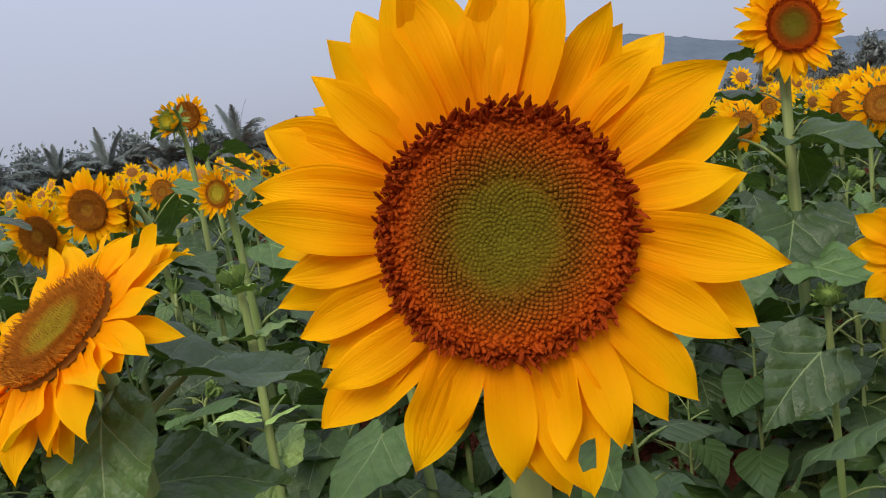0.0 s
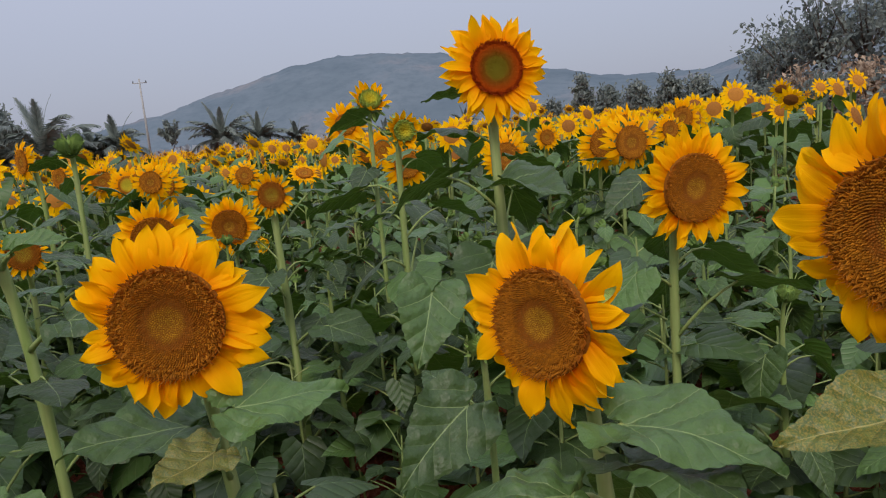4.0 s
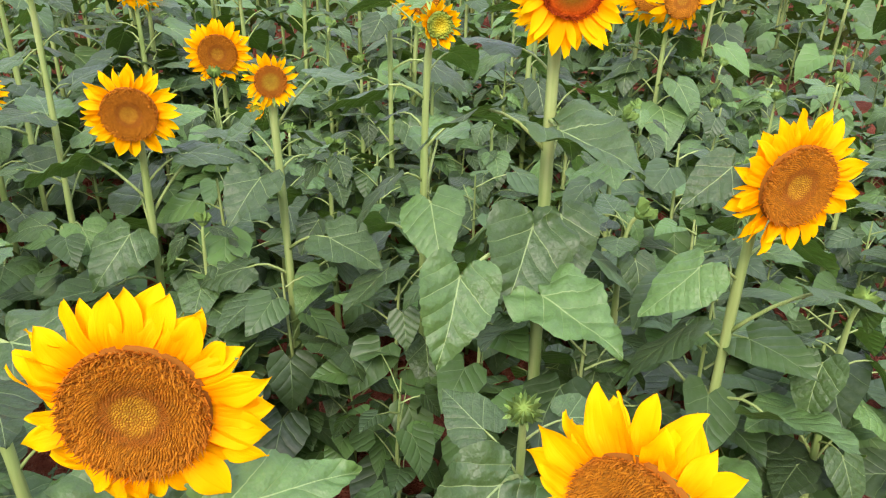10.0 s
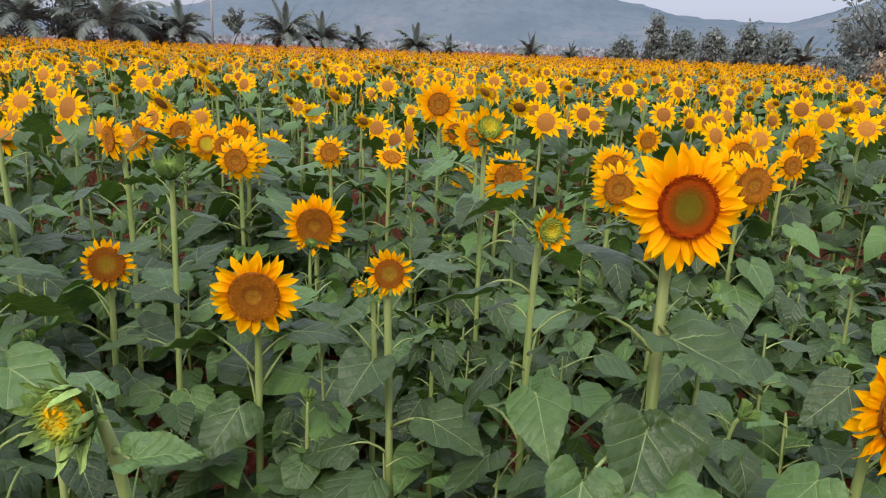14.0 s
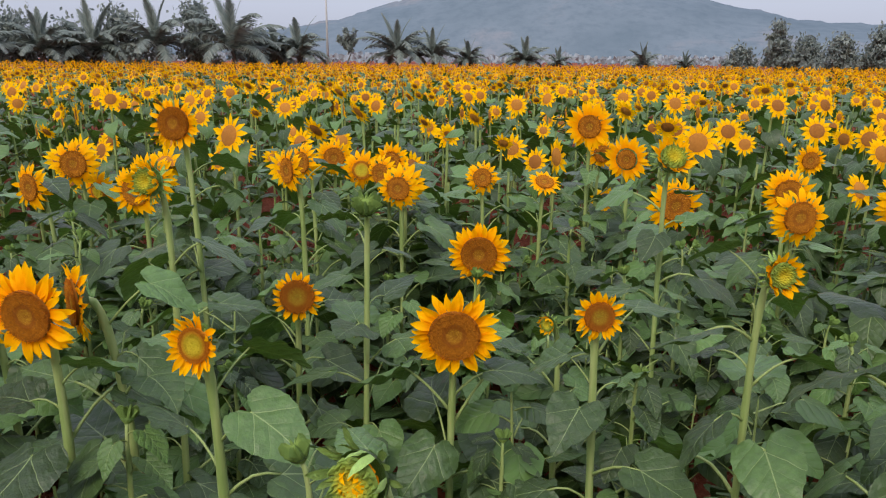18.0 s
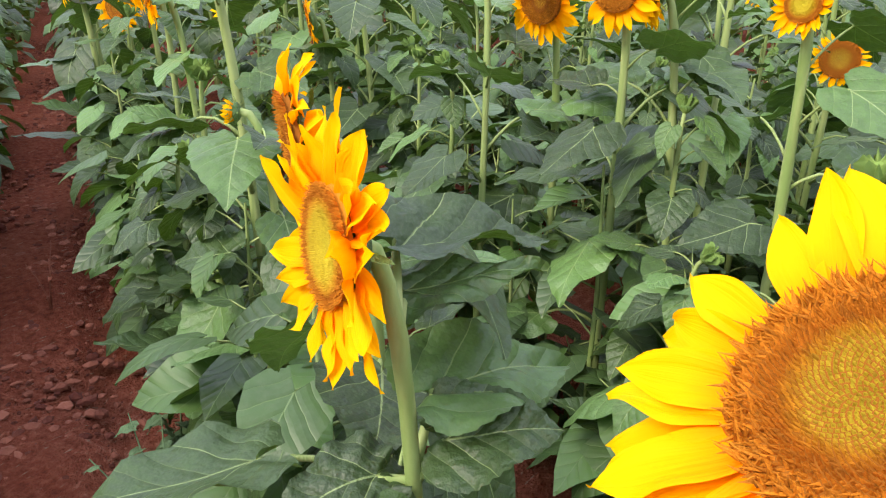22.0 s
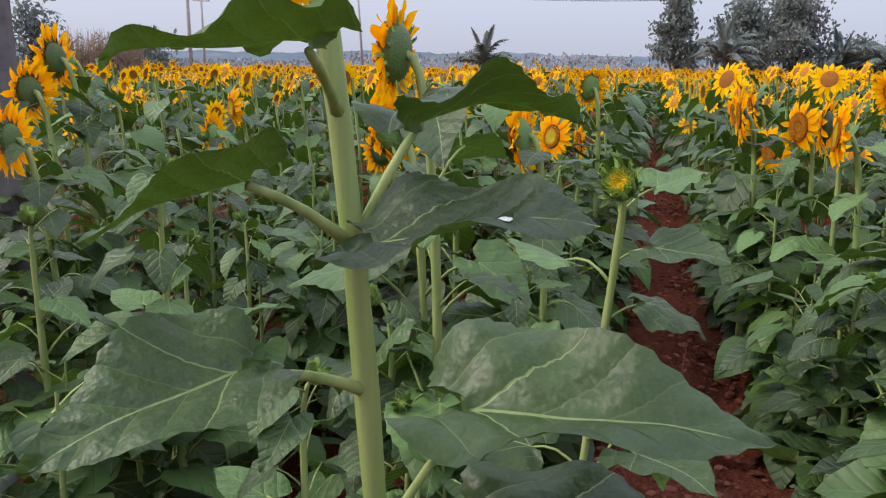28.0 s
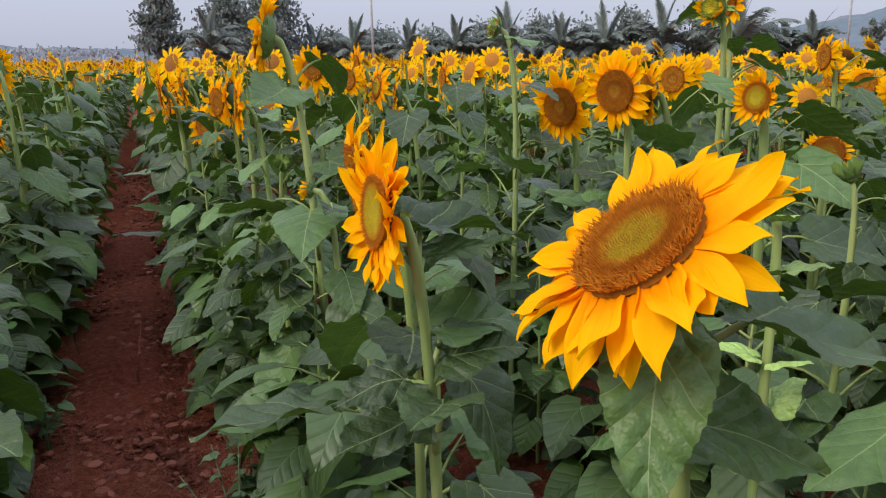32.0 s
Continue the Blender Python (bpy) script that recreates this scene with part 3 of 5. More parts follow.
def head_matrix(x, y, z, az, el, roll=0.0):
    """A frame whose z axis is the way the flower faces: az 0 looks along -y, turning towards +x; el up."""
    f = Vector((math.sin(radians(az)) * math.cos(radians(el)), -math.cos(radians(az)) * math.cos(radians(el)), math.sin(radians(el))))
    side = Vector((0, 0, 1)).cross(f).normalized() if abs(f.z) < 0.98 else Vector((1, 0, 0))
    up = f.cross(side)
    m = Matrix((side, up, f)).transposed().to_4x4()
    return Matrix.Translation((x, y, z)) @ m @ Matrix.Rotation(radians(roll), 4, "Z")


def stem_mesh(base, top, back, thick=0.012, taper=0.22):
    """An upright stem that bends over into the back of the head."""
    b, t, k = Vector(base), Vector(top), Vector(back)
    p1 = Vector((b.x * 0.75 + k.x * 0.25, b.y * 0.75 + k.y * 0.25, b.z + (k.z - b.z) * 0.6))
    pts, rad = [], []
    for i in range(13):
        s = i / 12
        p = (1 - s) ** 3 * b + 3 * (1 - s) ** 2 * s * p1 + 3 * (1 - s) * s * s * k + s ** 3 * t
        pts.append(p)
        rad.append(thick * (1.10 - taper * s) * (1 + 0.10 * math.sin(i * 2.3)))
    verts, faces = tube(pts, rad, 10, 0.035)
    return mesh_of("stem", verts, faces, [M_STEM]), pts


def add_leaves(root, pts, count, low, high, size, r, whole=False, first=None, face=None, shrink=0.42):
    """Leaves up the stem in a spiral: large and drooping below, smaller above."""
    a = r.uniform(0, 360) if first is None else first
    size *= 0.88
    for n in range(count):
        s = low + (high - low) * (n + r.uniform(-0.25, 0.25)) / max(1, count - 1)
        s = min(0.97, max(0.02, s))
        goal = s * max(p.z for p in pts)
        i = next((i for i in range(len(pts) - 1) if pts[i + 1].z >= goal), len(pts) - 2)
        p = pts[i].lerp(pts[i + 1], max(0.0, min(1.0, (goal - pts[i].z) / max(1e-4, pts[i + 1].z - pts[i].z))))
        a += 137.5 + r.uniform(-22, 22)
        way = a
        if face is not None and s > 0.78:
            off = (a - face + 180) % 360 - 180
            if abs(off) < 75:
                way = face + (75 + r.uniform(0, 50)) * (1 if off > 0 else -1)
        big = size * (1.08 - shrink * max(0, (s - 0.5) / 0.5)) * r.uniform(0.78, 1.2)
        if s < 0.25:
            big *= 0.8
        turn = Matrix.Translation(p) @ Matrix.Rotation(radians(way), 4, "Z")
        if whole:
            part("leaf", r.choice(LEAF_WHOLE), root, turn @ Matrix.Rotation(radians(r.uniform(-8, 8)), 4, "Y") @ Matrix.Scale(big, 4))
        else:
            k = r.randrange(4)
            reach = big * r.uniform(0.50, 0.85)
            end = Matrix.Translation((0, reach, reach * PETIOLE_RISE[k]))
            tilt = Matrix.Rotation(radians(r.triangular(-52, 32, -4)), 4, "X") @ Matrix.Rotation(radians(r.uniform(-30, 30)), 4, "Y")
            blade = part("leaf", r.choice(LEAF_NEAR), root, turn @ end @ tilt @ Matrix.Scale(big, 4))
            stalk = part("petiole", PETIOLES[k], blade)
            stalk.matrix_basis = (end @ tilt @ Matrix.Scale(big, 4)).inverted() @ Matrix.Scale(reach, 4)


def ray_petals(root, hm, radius, count, length, kind, r, lift=0.0, jitter=12, layers=2, gaps=()):
    for n in range(count):
        layer = n % layers
        a = 360 * n / count + r.uniform(-4, 4)
        if any(lo < a % 360 < hi for lo, hi in gaps):
            continue
        m = hm @ Matrix.Rotation(radians(a), 4, "Z") @ Matrix.Translation((0, radius * 0.93, -radius * (0.02 + 0.07 * layer)))
        m = m @ Matrix.Rotation(radians(lift + r.uniform(-jitter, jitter) - 9 * layer), 4, "X") @ Matrix.Rotation(radians(r.uniform(-1.6, 1.6) * jitter), 4, "Z") @ Matrix.Rotation(radians(r.uniform(-2, 2) * jitter), 4, "Y")
        s = length * r.uniform(0.76, 1.16)
        part("petal", r.choice(PETALS[kind]), root, m @ Matrix.Diagonal((s, s, s, 1)))


STEMS = {}


def sunflower(x, y, z, radius, az=-15, el=-4, label="", style="ripe", petals=32, length=0.9, kind="flat", lift=0.0, jitter=12, seed=1,
              leaves=14, size=0.22, low=0.30, high=0.93, base=None, detail=2, roll=0.0, thick=0.0096, first=None, gaps=(), bracts=0):
    """A sunflower plant whose disc centre is at x, y, z, with a disc of that radius. detail 2: every petal and leaf stalk apart."""
    r = random.Random(seed)
    f = head_matrix(0, 0, 0, az, el).to_3x3() @ Vector((0, 0, 1))
    back = Vector((x, y, z)) - f * radius * 0.45
    bx, by = base or (back.x - f.x * 0.07 + r.uniform(-0.03, 0.03), back.y - f.y * 0.07 + r.uniform(-0.03, 0.03))
    root = tagged(new("sunflower"), label, "sunflower", "sunflowers in the field")
    root.empty_display_size = 0.1
    root.location = (bx, by, 0)
    o = Vector((bx, by, 0))
    bend = back - o - f * radius * 1.1 + Vector((0, 0, radius * 0.35))
    mesh, pts = stem_mesh((0, 0, -0.02), back - o, bend, thick)
    part("stem", mesh, root)
    STEMS[root.name] = pts
    hm = head_matrix(x - bx, y - by, z, az, el, roll)
    small = {"ripe": "ripe_small", "fine": "ripe_small", "young": "ripe_small", "olive": "pale_small", "pale": "pale_small", "green": "pale_small"}
    disc_part("disc", style if detail == 2 else small[style], root, hm @ Matrix.Scale(radius, 4))
    part("calyx", CALYX_BARE if detail == 2 else CALYX_FRINGED, root, hm @ Matrix.Scale(radius, 4))
    if detail == 2:
        for n in range(12 if bracts == 0 else 24):
            ring = n % 2
            m = hm @ Matrix.Rotation(radians(360 * n / (12 if bracts == 0 else 24) + r.uniform(-7, 7)), 4, "Z") @ Matrix.Translation((0, radius * (0.9 - 0.2 * ring), -radius * (0.12 + 0.14 * ring)))
            m = m @ Matrix.Rotation(radians(-8 + 30 * bracts - 22 * ring + r.uniform(-14, 14)), 4, "X")
            part("bract", r.choice(BRACT_ONE), root, m @ Matrix.Scale(radius * r.uniform(0.45, 0.8), 4))
        ray_petals(root, hm, radius, petals, radius * length, kind, r, lift, jitter, 2, gaps)
    else:
        part("petal_ring", r.choice(PETAL_RINGS), root, hm @ Matrix.Scale(radius, 4) @ Matrix.Diagonal((length / 0.9, length / 0.9, 1, 1)))
    add_leaves(root, pts, leaves, low, high, size, r, detail < 2, first, 180 + az)
    return root


def bud_plant(x, y, z, radius, az=-15, el=5, label="", seed=1, openness=0.3, leaves=13, size=0.20, low=0.30, high=0.96, base=None, thick=0.0082, detail=2, yellow=True):
    """A plant whose head is still a bud: a cup of spiky bracts, with yellow petals folded inside."""
    r = random.Random(seed)
    f = head_matrix(0, 0, 0, az, el).to_3x3() @ Vector((0, 0, 1))
    back = Vector((x, y, z)) - f * radius * 0.45
    bx, by = base or (back.x - f.x * 0.05 + r.uniform(-0.02, 0.02), back.y - f.y * 0.05 + r.uniform(-0.02, 0.02))
    root = tagged(new("budding_sunflower"), label, "sunflower", "sunflowers in bud")
    root.location = (bx, by, 0)
    o = Vector((bx, by, 0))
    mesh, pts = stem_mesh((0, 0, -0.02), back - o, back - o - f * 0.07 + Vector((0, 0, 0.02)), thick, 0.22 if detail else 0.75)
    part("stem", mesh, root)
    STEMS[root.name] = pts
    hm = head_matrix(x - bx, y - by, z, az, el)
    disc_part("bud", "bud" if yellow else "shut", root, hm @ Matrix.Diagonal((radius * 0.82, radius * 0.82, radius, 1)))
    part("calyx", CALYX_BARE, root, hm @ Matrix.Scale(radius * 0.95, 4))
    count = 26 if detail else 0
    spread_out = openness > 0.7
    for n in range(count):
        ring = n % 3
        m = hm @ Matrix.Rotation(radians(360 * n / count + r.uniform(-8, 8)), 4, "Z") @ Matrix.Translation((0, radius * (0.95 - 0.1 * ring), -radius * 0.18 * ring))
        m = m @ Matrix.Rotation(radians((66 - 26 * ring if spread_out else 88 - 24 * ring) - 42 * openness + r.uniform(-14, 14)), 4, "X")
        s = radius * r.uniform(0.8, 1.3) * (0.62 if spread_out else 1.0)
        part("bract", r.choice(BRACT_ONE), root, m @ Matrix.Diagonal((s, s, s, 1)))
    if yellow:
        for n in range(18 if detail == 2 else 9):
            m = hm @ Matrix.Rotation(radians(20 * n + r.uniform(-8, 8)), 4, "Z") @ Matrix.Translation((0, radius * 0.72, radius * 0.08)) @ Matrix.Rotation(radians(138 - 100 * openness + r.uniform(-16, 16)), 4, "X")
            s = radius * (r.uniform(0.85, 1.15) if spread_out else r.uniform(0.55, 0.8))
            part("petal", r.choice(PETALS["forward"]), root, m @ Matrix.Diagonal((s, s, s, 1)))
    add_leaves(root, pts, leaves, low, high, size, r, detail < 2, None, 180 + az, 0.45 if detail else 0.58)
    return root


def aimed_leaf(root, base, tip, up=(0, 0, 1), wide=1.0, k=0, drop=0.05, old=False):
    """One large leaf of a plant, from its base to its tip in the world, on a stalk that leaves the stem a little lower."""
    o = root.location
    a, t = Vector(base) - o, Vector(tip) - o
    along = t - a
    length = along.length
    y = along.normalized()
    x = y.cross(Vector(up)).normalized()
    m = Matrix((x, y, x.cross(y))).transposed().to_4x4()
    m = Matrix.Translation(a) @ m @ Matrix.Scale(length, 4)
    mesh = LEAF_BROAD[k % len(LEAF_BROAD)].copy()
    mesh.transform(Matrix.Diagonal((wide, 1, 1, 1)))
    if old:
        mesh.materials[0] = M_LEAF_OLD
    blade = part("leaf", mesh, root, m, "yellowing leaf with pale spots" if old else "")
    foot = min(STEMS[root.name], key=lambda p: abs(p.z - (a.z - drop)))
    line = [foot.lerp(a, q) + Vector((0, 0, 0.05 * (a - foot).length * math.sin(math.pi * q) - 0.004 * q)) for q in (0, 0.25, 0.5, 0.75, 1.0)]
    v, f = tube(line, [0.0058, 0.0042, 0.0038, 0.0036, 0.003], 7)
    stalk = part("petiole", mesh_of("petiole", v, f, [M_STEM]), blade)
    stalk.matrix_basis = m.inverted()
    return blade

# ---- plan of the field: u runs along the rows, n across them ----
ALONG = Vector((-math.sin(radians(56)), math.cos(radians(56)), 0))
ACROSS = Vector((math.cos(radians(56)), math.sin(radians(56)), 0))


def place(u, n, z=0.0):
    return ALONG * u + ACROSS * n + Vector((0, 0, z))


def heading(x, y):
    """Degrees to the left of +y, seen from where the camera stands."""
    return math.degrees(math.atan2(-(x + 0.1), y - 0.2))


def bearing(yaw, d):
    return -0.1 - math.sin(radians(yaw)) * d, 0.2 + math.cos(radians(yaw)) * d


# ---- ground: one sheet of red soil, furrowed along the rows ----
def spread(lo, hi, step, far):
    out = list(np.arange(lo, hi, step))
    d = step
    while out[-1] < far:
        d *= 1.5
        out.append(out[-1] + d)
    d = step
    while out[0] > -far:
        d *= 1.5
        out.insert(0, out[0] - d)
    return out


us, ns = spread(-1.5, 8.0, 0.07, 4500), spread(-1.8, 3.0, 0.05, 4500)
verts = []
for u in us:
    for n in ns:
        p = place(u, n)
        z = 0.0
        if abs(u) < 60 and abs(n) < 60:
            z = 0.030 * noise.noise(Vector((p.x * 2.1, p.y * 2.1, 0))) + 0.016 * noise.noise(Vector((p.x * 9, p.y * 9, 3)))
            z += 0.035 * math.cos((n - 0.27) / 0.8 * 2 * math.pi) if n > 0.0 else 0.02 * math.cos((n + 0.15) * 4)
        verts.append((p.x, p.y, z))
tagged(new("ground", mesh_of("ground", verts, grid_faces(len(us), len(ns)), [M_SOIL])), "dry red-brown soil of the field, loose and lumpy", "ground", kind="structure")


def clod_shape(r):
    bm = bmesh.new()
    bmesh.ops.create_icosphere(bm, subdivisions=1, radius=1.0)
    sx, sy, sz = r.uniform(0.7, 1.3), r.uniform(0.5, 1.2), r.uniform(0.35, 0.7)
    v = [(p.co.x * sx * r.uniform(0.8, 1.15), p.co.y * sy * r.uniform(0.8, 1.15), p.co.z * sz * r.uniform(0.8, 1.15)) for p in bm.verts]
    f = [tuple(q.index for q in face.verts) for face in bm.faces]
    bm.free()
    return v, f


r = random.Random(21)
shapes = [clod_shape(r) for _ in range(8)]
verts, faces = [], []
for i in range(7800):
    u = 0.7 + 9.5 * r.random() ** 1.6
    n = r.gauss(-0.13, 0.2) if r.random() < 0.75 else r.uniform(-1.5, 3.2)
    s = r.choice((0.003, 0.004, 0.005, 0.006, 0.008, 0.010, 0.014, 0.022)) * r.uniform(0.7, 1.3)
    if i > 7200:
        u, n, s = r.uniform(-5.0, -1.1), r.uniform(3.5, 14.0), r.uniform(0.015, 0.07)
    a = r.uniform(0, 6.28)
    p = place(u, n, 0.012 + s * 0.25)
    v, f = r.choice(shapes)
    b = len(verts)
    verts += [(p.x + s * (x * math.cos(a) - y * math.sin(a)), p.y + s * (x * math.sin(a) + y * math.cos(a)), p.z + s * z) for x, y, z in v]
    faces += [tuple(i + b for i in q) for q in f]
tagged(new("soil_clods", mesh_of("soil_clods", verts, faces, [M_CLOD], None, None, False)), "scattered red clods and small stones on the soil", "clods", kind="stuff")

# ---- backdrop: hazy hills and a far line of wood ----
def ridge(yaw):
    side = 15.5 if yaw > -7 else 17.5
    e = 0.95 + 4.95 * math.exp(-((yaw + 7) / side) ** 2) + 4.6 * math.exp(-((yaw + 42) / 9) ** 2)
    e += 0.12 * noise.noise(Vector((yaw * 0.35, 2, 0))) + 0.07 * noise.noise(Vector((yaw * 1.7, 7, 0)))
    return e + 0.25 * math.exp(-((yaw - 75) / 20) ** 2)


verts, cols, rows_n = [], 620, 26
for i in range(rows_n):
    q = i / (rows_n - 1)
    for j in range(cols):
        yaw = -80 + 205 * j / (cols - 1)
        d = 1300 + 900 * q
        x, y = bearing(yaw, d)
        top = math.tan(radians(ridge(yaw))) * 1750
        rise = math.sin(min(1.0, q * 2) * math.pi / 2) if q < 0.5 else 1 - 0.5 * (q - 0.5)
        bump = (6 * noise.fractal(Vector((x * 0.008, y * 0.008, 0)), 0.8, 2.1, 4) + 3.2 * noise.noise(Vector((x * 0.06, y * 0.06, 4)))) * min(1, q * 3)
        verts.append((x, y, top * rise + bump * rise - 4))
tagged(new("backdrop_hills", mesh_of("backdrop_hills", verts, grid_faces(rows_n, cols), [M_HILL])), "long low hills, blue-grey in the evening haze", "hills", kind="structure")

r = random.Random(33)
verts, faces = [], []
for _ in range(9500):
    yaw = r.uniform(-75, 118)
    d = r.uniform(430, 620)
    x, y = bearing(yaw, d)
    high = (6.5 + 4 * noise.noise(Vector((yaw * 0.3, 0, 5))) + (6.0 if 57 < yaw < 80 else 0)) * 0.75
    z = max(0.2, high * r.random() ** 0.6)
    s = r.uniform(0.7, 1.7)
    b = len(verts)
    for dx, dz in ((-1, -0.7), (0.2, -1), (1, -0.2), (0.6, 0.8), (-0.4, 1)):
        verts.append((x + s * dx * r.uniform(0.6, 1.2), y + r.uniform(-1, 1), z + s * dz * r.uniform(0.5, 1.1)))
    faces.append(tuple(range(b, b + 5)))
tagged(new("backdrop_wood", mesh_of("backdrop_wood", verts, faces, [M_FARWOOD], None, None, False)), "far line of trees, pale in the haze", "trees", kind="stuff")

# ---- trees, palms and poles along the edge of the field ----
def palm(yaw, d, height, seed, fronds=20):
    """A young coconut palm of that height to its topmost frond: short ringed trunk, upright young fronds, arching and hanging old ones."""
    r = random.Random(seed)
    x, y = bearing(yaw, d)
    root = tagged(new("palm_tree"), "young dark-green palm with drooping fronds at the field's edge", "palm tree", "palms at the field's edge")
    root.location = (x, y, 0)
    trunk_h = height * r.uniform(0.26, 0.36)
    reach = (height - trunk_h) * 1.06
    pts = [(0.1 * i * r.uniform(-0.3, 0.5), 0, trunk_h * i / 6 - 0.1) for i in range(7)]
    v, f = tube(pts, [0.22 - 0.015 * i + (0.02 if i % 2 else 0) for i in range(7)], 8)
    part("trunk", mesh_of("trunk", v, f, [M_BARK]), root)
    for n in range(fronds):
        a = 2.4 * n + r.uniform(-0.3, 0.3)
        young = n < 3
        rise = radians(r.uniform(74, 90) if young else 74 - 60 * (n - 3) / (fronds - 4) + r.uniform(-8, 8))
        sag = r.uniform(0.3, 0.8) if young else r.uniform(1.2, 2.0)
        L = reach * (r.uniform(0.82, 1.0) if young else r.uniform(0.85, 1.05))
        ca, sa = math.cos(a), math.sin(a)
        p, line, ways = Vector((0, 0, trunk_h)), [Vector((0, 0, trunk_h))], []
        for i in range(8):
            t = rise - sag * ((i + 0.5) / 8) ** 1.5
            way = Vector((ca * math.cos(t), sa * math.cos(t), math.sin(t)))
            p = p + way * L / 8
            line.append(p.copy())
            ways.append(way)
        verts, faces = tube(line, [0.045 * (1 - 0.1 * i) for i in range(9)], 4)
        verts = list(verts)
        side = Vector((-sa, ca, 0))
        for i in range(4, 44):
            s = i / 44 * 8
            k = min(7, int(s))
            p = line[k].lerp(line[k + 1], s - k)
            ll = L * 0.27 * math.sin(math.pi * min(1, 0.22 + i / 60)) * r.uniform(0.8, 1.15)
            for sg in (-1, 1):
                tip = p + side * sg * ll * (0.45 if young else 0.75) + ways[k] * ll * (0.85 if young else 0.5) - Vector((0, 0, ll * (0.1 if young else r.uniform(0.2, 0.6))))
                w = ways[k] * 0.14
                b = len(verts)
                verts += [p - w, p + w, tip]
                faces.append((b, b + 1, b + 2))
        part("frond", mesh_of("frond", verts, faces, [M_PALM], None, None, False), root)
    return root


def broadleaf(yaw, d, height, width, seed, leaves=2600, sparse=False, label="dark-green bushy tree at the field's edge", leaf=0.26, mat=None, limbs=13):
    """A tree: tapered trunk, limbs, and a loose crown of small leaf clumps."""
    r = random.Random(seed)
    x, y = bearing(yaw, d)
    root = tagged(new("tree"), label, "tree", "trees at the field's edge")
    root.location = (x, y, 0)
    trunk_h = height * (0.45 if sparse else 0.55)
    v, f = tube([(0.06 * i * r.uniform(-1, 1), 0.04 * i * r.uniform(-1, 1), trunk_h * i / 5 - 0.1) for i in range(6)], [(0.15 - 0.018 * i) * min(1.0, height / 6) for i in range(6)], 8)
    part("trunk", mesh_of("trunk", v, f, [M_BARK]), root)
    ends = []
    for n in range(limbs):
        a = 2.4 * n + r.uniform(-0.5, 0.5)
        q = 0.42 + 0.56 * r.random() if sparse else 0.14 + 0.84 * (n + r.random()) / limbs
        out = width * 0.5 * (r.uniform(0.3, 1.0) if sparse else r.uniform(0.55, 1.0) * (1.05 - 0.85 * max(0.0, q - 0.35) / 0.65))
        tip = Vector((math.cos(a) * out, math.sin(a) * out, height * q))
        s = Vector((0, 0, min(trunk_h * 0.98, max(0.3, height * q * 0.75))))
        line = [s.lerp(tip, g) + Vector((r.uniform(-0.1, 0.1), r.uniform(-0.1, 0.1), 0.04 * height * math.sin(math.pi * g))) for g in (0, 0.3, 0.6, 1.0)]
        v, f = tube(line, [q * min(1.0, height / 6) for q in (0.06, 0.045, 0.03, 0.012)], 5)
        part("limb", mesh_of("limb", v, f, [M_BARK]), root)
        ends += [(line[2], 0.7), (tip, 1.0), (s.lerp(tip, 0.8), 0.9), (line[1], 0.7)]
    verts, faces = [], []
    for n in range(leaves):
        c, w = r.choice(ends)
        g = width * (0.075 if sparse else 0.115) * w
        p = c + Vector((r.gauss(0, g), r.gauss(0, g), r.gauss(0, g * 0.8)))
        if p.z < 0.15:
            continue
        s = leaf * r.uniform(0.6, 1.4)
        m = Euler((r.uniform(-1.4, 1.4), r.uniform(-1.4, 1.4), r.uniform(0, 6.28))).to_matrix()
        b = len(verts)
        verts += [p + m @ Vector(q) * s for q in ((-0.9, 0, 0), (0, -0.5, 0.1), (1.1, 0, -0.15), (0, 0.5, 0.1))]
        faces.append((b, b + 1, b + 2, b + 3))
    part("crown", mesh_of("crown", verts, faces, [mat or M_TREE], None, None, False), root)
    return root


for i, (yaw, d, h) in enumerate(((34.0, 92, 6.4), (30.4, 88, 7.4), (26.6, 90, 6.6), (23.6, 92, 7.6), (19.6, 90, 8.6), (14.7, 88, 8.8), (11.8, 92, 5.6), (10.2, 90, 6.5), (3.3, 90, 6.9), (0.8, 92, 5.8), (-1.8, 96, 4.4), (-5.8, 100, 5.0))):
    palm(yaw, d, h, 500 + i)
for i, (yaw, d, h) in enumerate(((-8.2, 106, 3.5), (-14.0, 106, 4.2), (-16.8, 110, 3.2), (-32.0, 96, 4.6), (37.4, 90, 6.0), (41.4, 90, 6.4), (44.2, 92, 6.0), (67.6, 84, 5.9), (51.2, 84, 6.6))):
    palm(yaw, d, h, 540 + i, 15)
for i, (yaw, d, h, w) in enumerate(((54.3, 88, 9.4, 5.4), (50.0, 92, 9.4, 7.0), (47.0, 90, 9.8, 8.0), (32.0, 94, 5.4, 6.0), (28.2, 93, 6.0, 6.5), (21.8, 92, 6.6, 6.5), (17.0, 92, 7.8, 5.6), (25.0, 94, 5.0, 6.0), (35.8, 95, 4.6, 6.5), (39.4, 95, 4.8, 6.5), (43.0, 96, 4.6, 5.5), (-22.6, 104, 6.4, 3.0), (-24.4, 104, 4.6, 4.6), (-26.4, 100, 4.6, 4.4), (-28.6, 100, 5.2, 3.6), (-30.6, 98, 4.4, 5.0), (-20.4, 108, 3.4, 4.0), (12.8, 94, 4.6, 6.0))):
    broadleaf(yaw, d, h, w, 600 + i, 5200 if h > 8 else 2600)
broadleaf(6.7, 96, 5.4, 2.4, 655, 700, True, "small round-crowned tree on a thin trunk at the field's edge")
